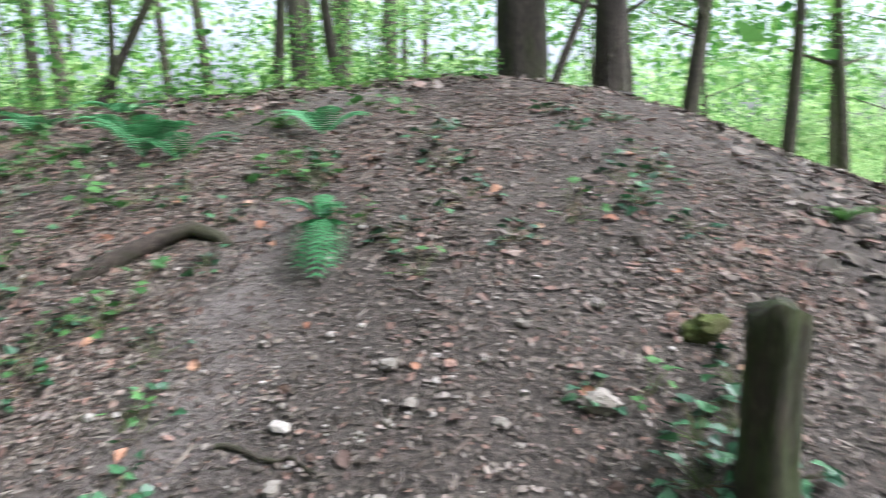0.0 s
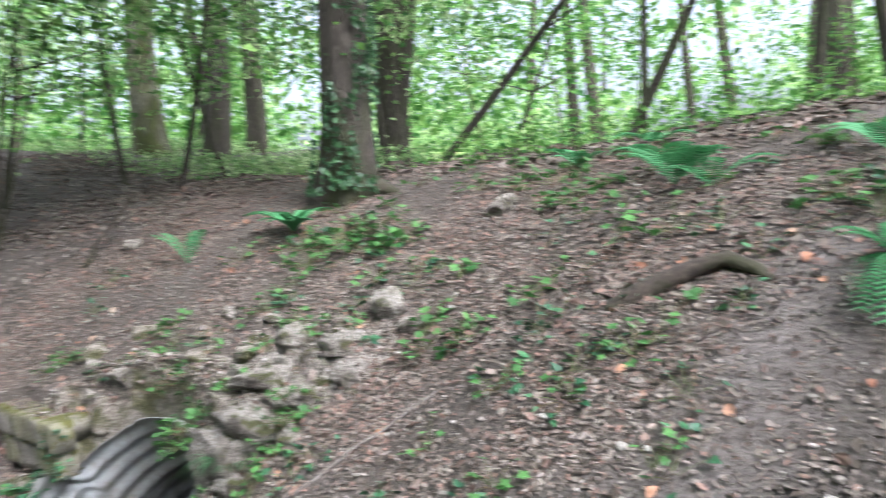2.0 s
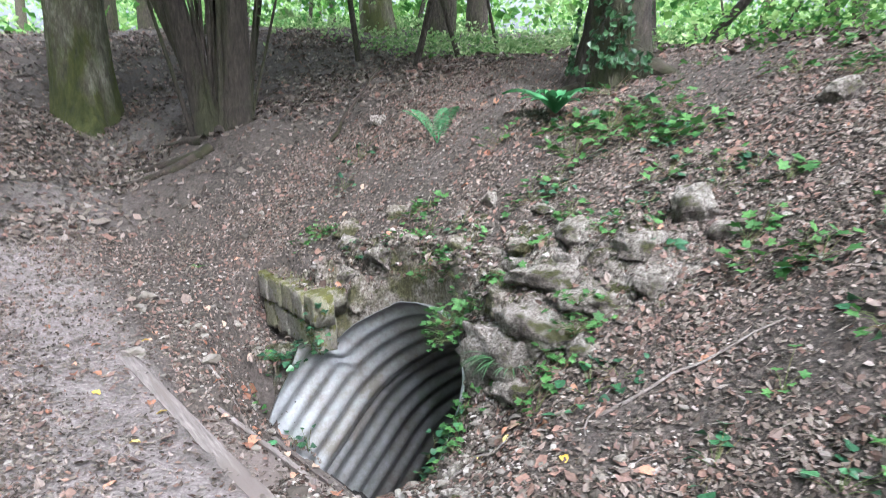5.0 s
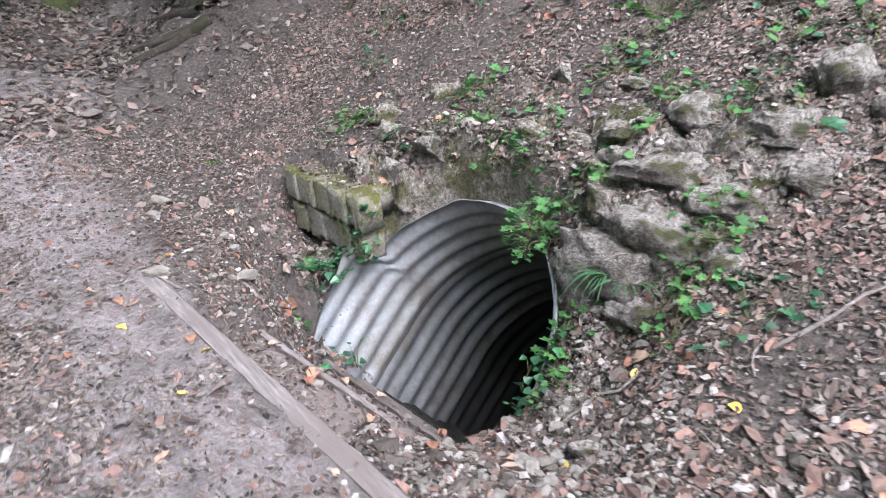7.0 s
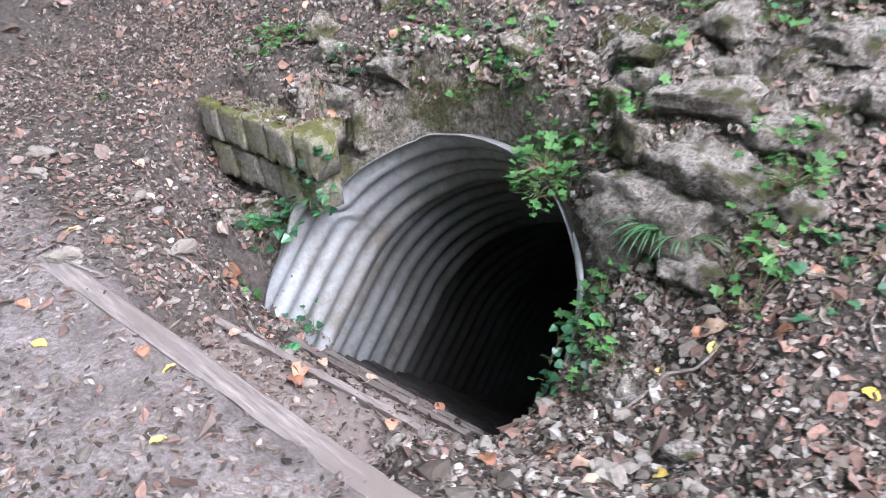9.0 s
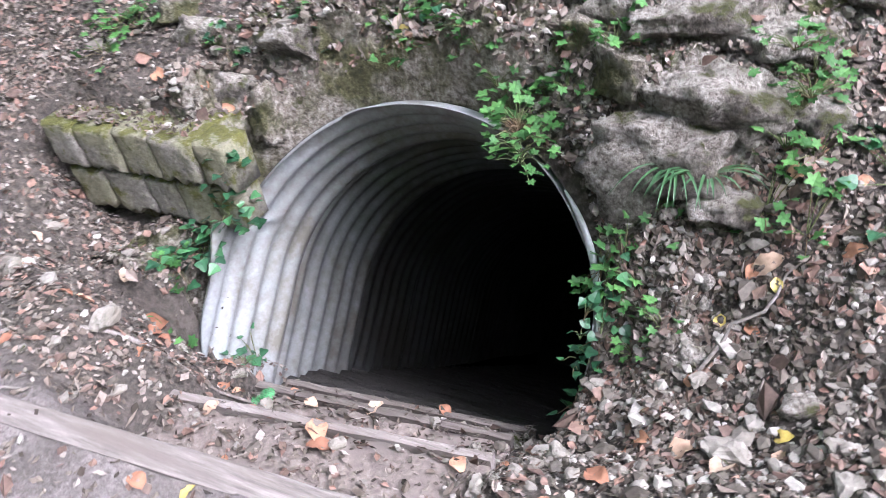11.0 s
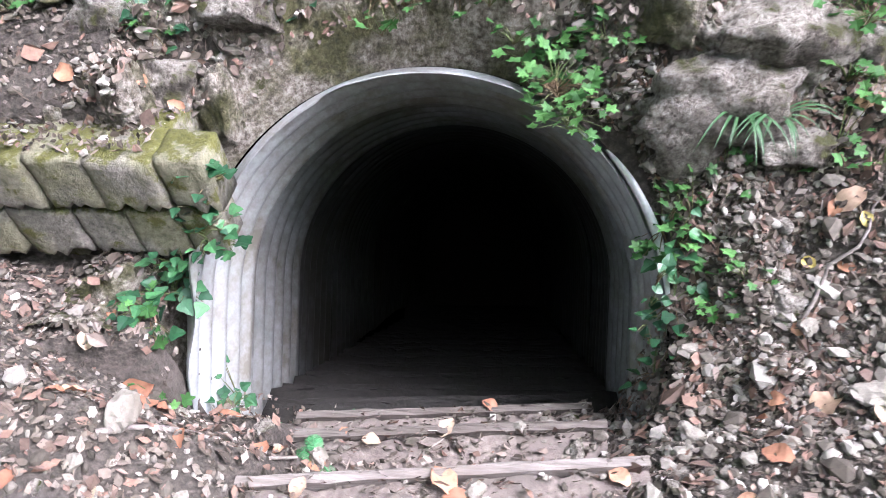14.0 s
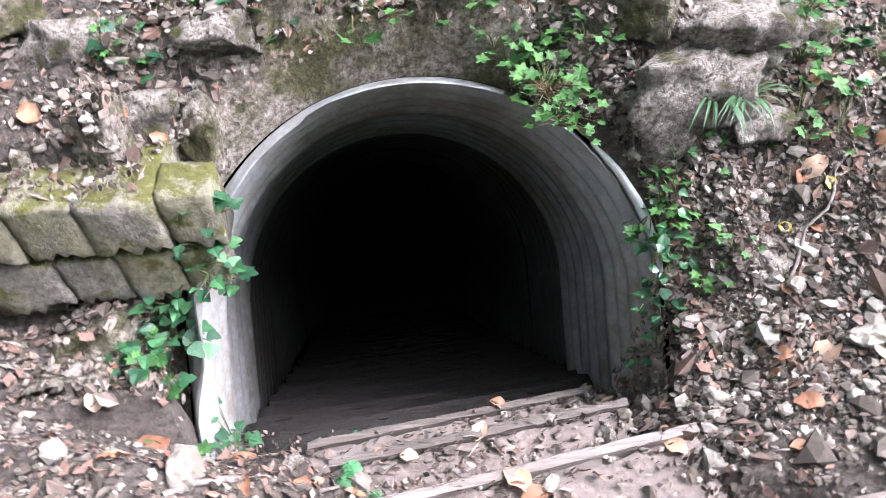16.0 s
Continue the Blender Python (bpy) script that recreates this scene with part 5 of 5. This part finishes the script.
def fern(x, y, fronds, length, seed, heading=None, label="green fern with feathered fronds on the bank", droop=0.9, material=FERN, rise=0.75):
    g = np.random.default_rng(seed)
    ob = empty("fern", x, y, at_ground(x, y) - 0.01, label, "fern", "ferns")
    for i in range(fronds):
        a = g.uniform(0, 6.28) if heading is None else heading + g.normal(0, 0.25)
        ln = length * g.uniform(0.75, 1.1)
        q = np.linspace(0, 1, 26)
        out, up = ln * (0.75 * q), ln * (rise * q - droop * 0.75 * q * q)
        mid = np.stack([out * math.cos(a), out * math.sin(a), up], 1)
        V, F = tube(mid, 0.0035 * (1.1 - q), 5, 0, i)
        pieces = [(V, F)]
        side = np.array((-math.sin(a), math.cos(a), 0.0))
        for j in range(3, 25):
            w = ln * 0.18 * math.sin(math.pi * (q[j] * 0.86 + 0.1)) ** 0.8
            fw = mid[j] - mid[j - 1]
            fw = fw / np.linalg.norm(fw)
            for sgn in (-1, 1):
                tip = mid[j] + sgn * side * w + fw * w * 0.35 - np.array((0, 0, w * 0.22))
                b0, b1 = mid[j] - fw * ln * 0.007, mid[j] + fw * ln * 0.009
                m0 = (mid[j] + tip) / 2 + fw * ln * 0.008 + np.array((0, 0, w * 0.08))
                m1 = (mid[j] + tip) / 2 - fw * ln * 0.007 + np.array((0, 0, w * 0.04))
                pieces.append((np.array([b0, m1, m0, b1]), np.array([[0, 1, 2, 3]])))
                pieces.append((np.array([m1, tip, tip + fw * 0.002, m0]), np.array([[0, 1, 2, 3]])))
        V, F = joined(pieces)
        solid("frond", fast_mesh("frond", V, F), material, ob)
    return ob


fern(-0.56, 3.4, 5, 0.62, 1, -1.6, "tall bright green fern beside the worn track", 1.0, rise=0.5)
fern(-0.58, 3.44, 6, 0.34, 2, rise=1.0)
fern(-0.75, 4.5, 7, 0.5, 3, rise=1.0)
fern(-1.9, 4.5, 8, 0.55, 4, rise=1.1)
fern(-1.6, 4.3, 6, 0.45, 5, rise=1.0)
fern(-2.05, 4.75, 6, 0.5, 9, rise=1.0)
fern(-3.0, 5.3, 6, 0.45, 10, rise=1.0)
fern(-5.99, 3.49, 5, 0.45, 6, rise=1.4)
fern(-2.5, 5.6, 6, 0.5, 7)
fern(-4.85, 1.42, 4, 0.14, 8, label="small green fern seedling beside the steps")


def strap_plant(name, x, y, blades, length, width, seed, label, material, droop):
    g = np.random.default_rng(seed)
    ob = empty(name, x, y, at_ground(x, y) - 0.01, label, "plant", "wild plants")
    for i in range(blades):
        a, ln, w = g.uniform(0, 6.28), length * g.uniform(0.6, 1.15), width * g.uniform(0.7, 1.2)
        q = np.linspace(0, 1, 8)
        r, up = ln * 0.8 * q, ln * (0.9 * q - droop * q * q)
        side = np.array((-math.sin(a), math.cos(a), 0))
        c = np.stack([r * math.cos(a), r * math.sin(a), up], 1)
        ww = (w * np.sin(math.pi * np.clip(0.12 + 0.86 * q, 0, 1)))[:, None]
        V = np.stack([c - side * ww + (0, 0, 0.3 * w), c, c + side * ww + (0, 0, 0.3 * w)], 1).reshape(-1, 3)
        F = [(3 * j + k, 3 * j + k + 1, 3 * j + k + 4, 3 * j + k + 3) for j in range(7) for k in (0, 1)]
        solid("blade", fast_mesh("blade", V, np.array(F), True), material, ob)
    return ob


strap_plant("hartstongue_fern", -5.09, 3.99, 22, 0.52, 0.036, 41, "glossy strap-leaved fern on the bank below the tree", FERN, 0.6)
strap_plant("grass_tuft", -3.6, 2.24, 16, 0.32, 0.0045, 42, "arching dark green grass tuft under the limestone", IVY, 0.85)
strap_plant("grass_tuft", -3.5, 2.22, 18, 0.28, 0.005, 46, "arching dark green grass tuft under the limestone", IVY, 0.8)
strap_plant("grass_tuft", 2.06, 3.6, 60, 0.25, 0.004, 43, "bright green grass tuft on the bank", HERB, 0.6)
strap_plant("grass_tuft", -6.62, 1.59, 24, 0.08, 0.004, 44, "short mossy grass tuft beside the path", HERB, 0.6)


# ---- loose stones, leaves, sticks ----
for x, y, k, seed, mat, label in [(-5.25, 1.25, 0.12, 61, PALE, "white flint stone lying on the soil beside the steps"), (-5.49, 1.7, 0.07, 62, PALE, "pale round stone beside the concrete blocks"), (-3.46, 2.14, 0.035, 63, PALE, "small white stone on the bank"),
                                  (-3.59, 1.93, 0.06, 64, PALE, "pale stone among rubble"), (-3.9, 1.2, 0.095, 65, PALE, "greenish pale stone at the end of the step board"), (-4.05, 1.5, 0.075, 66, ROCK, "grey stone on an earth step"),
                                  (-3.75, 1.46, 0.08, 67, PALE, "pale limestone lump among rubble"), (-3.3, 1.5, 0.12, 68, PALE, "pale limestone lump among rubble"), (-3.15, 1.62, 0.11, 69, ROCK, "grey limestone lump among rubble"),
                                  (-3.4, 1.75, 0.07, 70, PALE, "pale limestone lump among rubble"), (-3.05, 1.35, 0.09, 71, PALE, "pale limestone lump among rubble"), (-3.55, 1.35, 0.06, 72, PALE, "pale limestone lump among rubble"),
                                  (0.56, 2.36, 0.13, 73, PALE, "large pale stone half sunk in the slope"), (0.62, 2.8, 0.09, 74, ROCK, "mossy grey stone in the slope"), (-0.56, 2.17, 0.07, 75, PALE, "pale stone at the foot of the slope"),
                                  (-0.2, 2.55, 0.08, 76, PALE, "pale stone on the slope"), (0.2, 2.3, 0.06, 77, PALE, "pale stone on the slope"), (-6.2, 1.05, 0.11, 78, PALE, "flat pale stone on the path"), (-6.35, 1.15, 0.12, 79, PALE, "flat pale stone on the path"),
                                  (-5.4, 0.84, 0.12, 80, PALE, "flat pale stone at the end of the step board"), (-5.7, 1.3, 0.08, 81, PALE, "pale stone beside the path"), (-7.1, 3.53, 0.22, 82, ROCK, "dark mossy stone on the far bank"),
                                  (1.02, 2.68, 0.2, 83, MOSS, "bright green mossy hummock beside the post"), (-4.35, 1.2, 0.05, 84, PALE, "pale stone on an earth step"), (-4.02, 1.78, 0.09, 86, ROCK, "grey stone on an earth step"), (-4.12, 1.72, 0.07, 87, ROCK, "grey stone on an earth step"), (-4.0, 1.62, 0.1, 88, ROCK, "grey stone on an earth step"), (-4.0, 1.4, 0.11, 89, ROCK, "grey stone on an earth step"), (-4.9, 1.66, 0.06, 90, ROCK, "grey stone on an earth step"), (-4.85, 1.42, 0.07, 91, PALE, "pale stone on an earth step"), (-2.6, 2.0, 0.06, 85, PALE, "pale stone on the slope")]:
    stone(x, y, (k * 1.25, k * 0.9, k * 0.7), seed, mat, 0.25, 37 * seed % 180, label, "stone", detail=3, rough=0.45, boxy=0.5)
gs = np.random.default_rng(404)
x, y = scatter(420, -6.2, 0.9, 0.95, 3.4, gs, rubble_density)
for i in range(min(110, len(x))):
    k = gs.uniform(0.03, 0.065)
    stone(x[i], y[i], (k * 1.3, k, k * 0.75), 300 + i, (PALE, ROCK, PALE)[i % 3], 0.25, gs.uniform(0, 360), "small pale limestone lump lying on the soil", "stone", detail=2, rough=0.4, group="loose limestone lumps")


def dead_leaf_shape(name, material, seed):
    g = np.random.default_rng(seed)
    bm = bmesh.new()
    q = np.linspace(0, 1, 7)
    rows = []
    for t in q:
        w = 0.36 * math.sin(math.pi * min(1, 0.06 + 0.92 * t)) ** 0.7 * g.uniform(0.85, 1.12)
        arch_z = 0.22 * math.sin(math.pi * t) * g.uniform(0.6, 1.2)
        rows.append([bm.verts.new((t - 0.5, -w, arch_z + g.uniform(0.02, 0.16))), bm.verts.new((t - 0.5, 0, arch_z * 0.6)), bm.verts.new((t - 0.5, w, arch_z + g.uniform(0.02, 0.16)))])
    for a, b in zip(rows, rows[1:]):
        for j in (0, 1):
            bm.faces.new((a[j], a[j + 1], b[j + 1], b[j])).smooth = True
    me = bpy.data.meshes.new(name)
    bm.to_mesh(me)
    bm.free()
    me.materials.append(material)
    return me


RUST = tinted("rusty_dead_leaf", [(0.0, (0.26, 0.12, 0.075)), (0.4, (0.4, 0.2, 0.12)), (0.75, (0.52, 0.3, 0.2)), (1.0, (0.46, 0.36, 0.27))], 0.75, 0.1)
GOLD = tinted("yellow_fallen_leaf", [(0.0, (0.7, 0.5, 0.08)), (1.0, (0.68, 0.58, 0.26))], 0.7, 0.1)
RUSTY = [dead_leaf_shape("dead_leaf", RUST, q) for q in range(5)]
GOLDEN = [dead_leaf_shape("dead_leaf", GOLD, q) for q in range(3)]


def fallen_leaf(x, y, size, mesh, label, turn):
    ob = new("fallen_leaf", mesh)
    n = Vector(tilt_of(np.array([x]), np.array([y]))[0])
    if (-5.3 < x < -3.9) and y < 2:
        n = Vector((0, 0, 1))
    m = n.to_track_quat("Z", "Y").to_matrix().to_4x4()
    ob.matrix_world = Matrix.Translation((x, y, at_ground(x, y) + 0.004)) @ m @ pose(0, 0, 0, gs.normal(0, 10), gs.normal(0, 10), turn) @ Matrix.Diagonal((size, size, size, 1))
    return tagged(ob, label, "leaf", "fallen leaves")


for i, (x, y, k) in enumerate([(-5.47, 1.57, 0.12), (-3.27, 2.04, 0.1), (-5.38, 1.48, 0.08), (-5.25, 1.64, 0.1), (-5.58, 1.62, 0.07), (-5.7, 2.22, 0.08), (-3.5, 2.03, 0.05), (-3.85, 1.68, 0.08), (-4.7, 1.5, 0.06), (-4.81, 1.18, 0.06),
                               (-4.44, 1.22, 0.09), (-4.4, 1.17, 0.08), (-5.65, 1.72, 0.09), (-3.4, 1.5, 0.11), (-3.3, 1.42, 0.09), (-3.6, 1.3, 0.08)]):
    fallen_leaf(x, y, k, RUSTY[i % 5], "orange-brown dead leaf curled on the soil", 67 * i)
for i, (x, y, k) in enumerate([(-3.37, 1.93, 0.05), (-3.17, 1.55, 0.055), (-3.24, 1.98, 0.05), (-4.7, 2.55, 0.05), (-4.46, 0.78, 0.05), (-5.3, 1.7, 0.05), (-4.9, 0.55, 0.05), (-5.6, 0.95, 0.05), (-2.8, 1.9, 0.05), (-4.2, 0.6, 0.05), (-4.75, 0.83, 0.06)]):
    fallen_leaf(x, y, k, GOLDEN[i % 3], "yellow fallen leaf lying flat on the soil", 67 * i)
x, y = scatter(1500, -6.6, 1.2, 0.1, 4.2, gs, lambda x, y: 0.08 + 0.22 * np.exp(-((x + 3.4) / 0.7) ** 2 - ((y - 1.5) / 0.7) ** 2) + 0.3 * np.exp(-((x + 5.4) / 0.5) ** 2 - ((y - 1.4) / 0.6) ** 2))
for i in range(min(len(x), 290)):
    fallen_leaf(x[i], y[i], gs.uniform(0.035, 0.075), RUSTY[i % 5], "orange-brown dead leaf curled on the soil", gs.uniform(0, 360))


def stick(x, y, length, r, turn, seed, label="thin dry twig lying on the ground", material=TIMBER, rise=0.0, name="stick"):
    g = np.random.default_rng(seed)
    q = np.linspace(-0.5, 0.5, 8)
    px = x + np.cos(radians(turn)) * length * q + g.normal(0, 0.012, 8)
    py = y + np.sin(radians(turn)) * length * q + g.normal(0, 0.012, 8)
    pz = surface(px, py)
    pz = np.maximum(pz, np.interp(q, [-0.5, 0.5], [pz[0], pz[-1]])) + r * 0.6 + rise * (q + 0.5)
    V, F = tube(np.stack([px - x, py - y, pz - pz[0]], 1), r * (1.1 - 0.5 * (q + 0.5)), 7, 0.1, seed)
    ob = solid(name, fast_mesh(name, V, F, True), material)
    ob.location = (x, y, pz[0])
    return tagged(ob, label, "stick", "twigs and sticks")


stick(-2.66, 2.45, 0.75, 0.008, 58, 1, "long pale dry stick lying on the slope")
stick(-3.3, 1.9, 0.35, 0.006, 50, 2)
stick(-5.35, 0.84, 0.4, 0.008, 15, 3, "dry stick lying across the step board end")
stick(-5.1, 1.3, 0.4, 0.009, 30, 4)
stick(-0.6, 2.28, 0.4, 0.012, -20, 5, "dark dead branch at the foot of the slope", ROOTBARK)
stick(-7.3, 3.4, 0.6, 0.02, 95, 6, "broken dead sapling stem leaning on the bank", ROOTBARK, 0.4)
for i in range(60):
    sx, sy = gs.uniform(-6.2, 0.5), gs.uniform(0.2, 3.4)
    if -6.4 < sx < -3.2 and sy > 0.9:
        continue
    stick(sx, sy, gs.uniform(0.1, 0.3), gs.uniform(0.002, 0.005), gs.uniform(0, 180), 20 + i)


def big_root(points, r, seed, label, name="root"):
    P = []
    for x, y, lift in points:
        P.append((x, y, at_ground(x, y) + lift))
    P = np.array(P)
    q = np.linspace(0, 1, len(P))
    V, F = tube(P - P[0], r * (1.15 - 0.7 * q), 10, 0.16, seed)
    ob = solid(name, fast_mesh(name, V, F, True), ROOTBARK)
    ob.location = P[0]
    return tagged(ob, label, "root", "bare roots")


big_root([(-1.75, 3.3, -0.03), (-1.6, 3.36, 0.02), (-1.42, 3.44, 0.05), (-1.25, 3.5, 0.05), (-1.1, 3.46, 0.01), (-1.0, 3.4, -0.03)], 0.055, 1, "dark fallen branch lying across the slope")
for k, (x, y, a) in enumerate([(-8.1, 2.3, 2.9), (-8.2, 2.2, 3.4), (-8.0, 2.15, 3.9), (-8.05, 2.25, 4.4), (-8.3, 2.4, 2.6)]):
    big_root([(x + math.cos(a) * d + 0.05 * math.sin(5 * d), y + math.sin(a) * d, 0.02 - 0.03 * d) for d in np.linspace(0.05, 1.1, 7)], 0.05, 10 + k, "bare dark root of the hazel on the bank edge")
big_root([(-5.25, 4.65, 0.02), (-5.35, 4.5, 0.03), (-5.5, 4.35, 0.02), (-5.7, 4.25, -0.03)], 0.06, 20, "mossy root of the ivy-clad tree")
big_root([(-5.1, 4.85, 0.06), (-4.9, 4.9, 0.05), (-4.65, 4.9, -0.04)], 0.1, 21, "mossy root of the ivy-clad tree")


def post(x, y, r, h):
    ob = empty("post", x, y, at_ground(x, y) - 0.1, "rotting mossy wooden post stump", "post")
    q = np.concatenate([np.linspace(0, h, 14), [h + 0.005]])
    rad = [r * (1.08 - 0.12 * t / h + 0.03 * math.sin(9 * t)) for t in q[:-1]] + [0.004]
    V, F = tube(np.stack([-0.03 * q, 0.02 * np.sin(6 * q), q], 1), rad, 30, 0.2, 5)
    top = V[:, 2] > h - 0.09
    V[top, 2] += 0.035 * vnoise(V[top, 0], V[top, 1], 0.05, 8) - 0.01
    solid("shaft", fast_mesh("shaft", V, F, True), POSTWOOD, ob)


post(0.985, 2.0, 0.085, 0.77)


def tree_ivy(x, y, r, z0, z1, n, seed):
    g = np.random.default_rng(seed)
    a, h = g.uniform(0, 6.28, n), z0 + (z1 - z0) * g.uniform(0, 1, n) ** 1.3
    keep = vnoise(a * 0.9, h * 0.7, 0.5, 51) > -0.1
    a, h = a[keep], h[keep]
    rr = r * (1 - 0.06 * (h - z0)) * (1 + 0.9 * np.exp(-h / 0.28) * 0.8) + 0.06
    bend = np.random.default_rng(3).normal(0, 0.05, 2)
    c = np.stack([rr * np.cos(a) + 0.03 * h + bend[0] * np.sin(0.8 * h), rr * np.sin(a) + 0.02 * h + bend[1] * np.sin(0.7 * h), h], 1)
    V, F = leaf_quads(c, 0.06, g, 0.0)
    ob = solid("tree_ivy", fast_mesh("tree_ivy", V, F), IVY)
    ob.location = (x, y, spot(x, y) - 0.15)
    tagged(ob, "dark ivy leaves climbing the rough trunk", "ivy", kind="stuff")


tree_ivy(-5.25, 4.8, 0.25, 0.2, 4.5, 5200, 61)
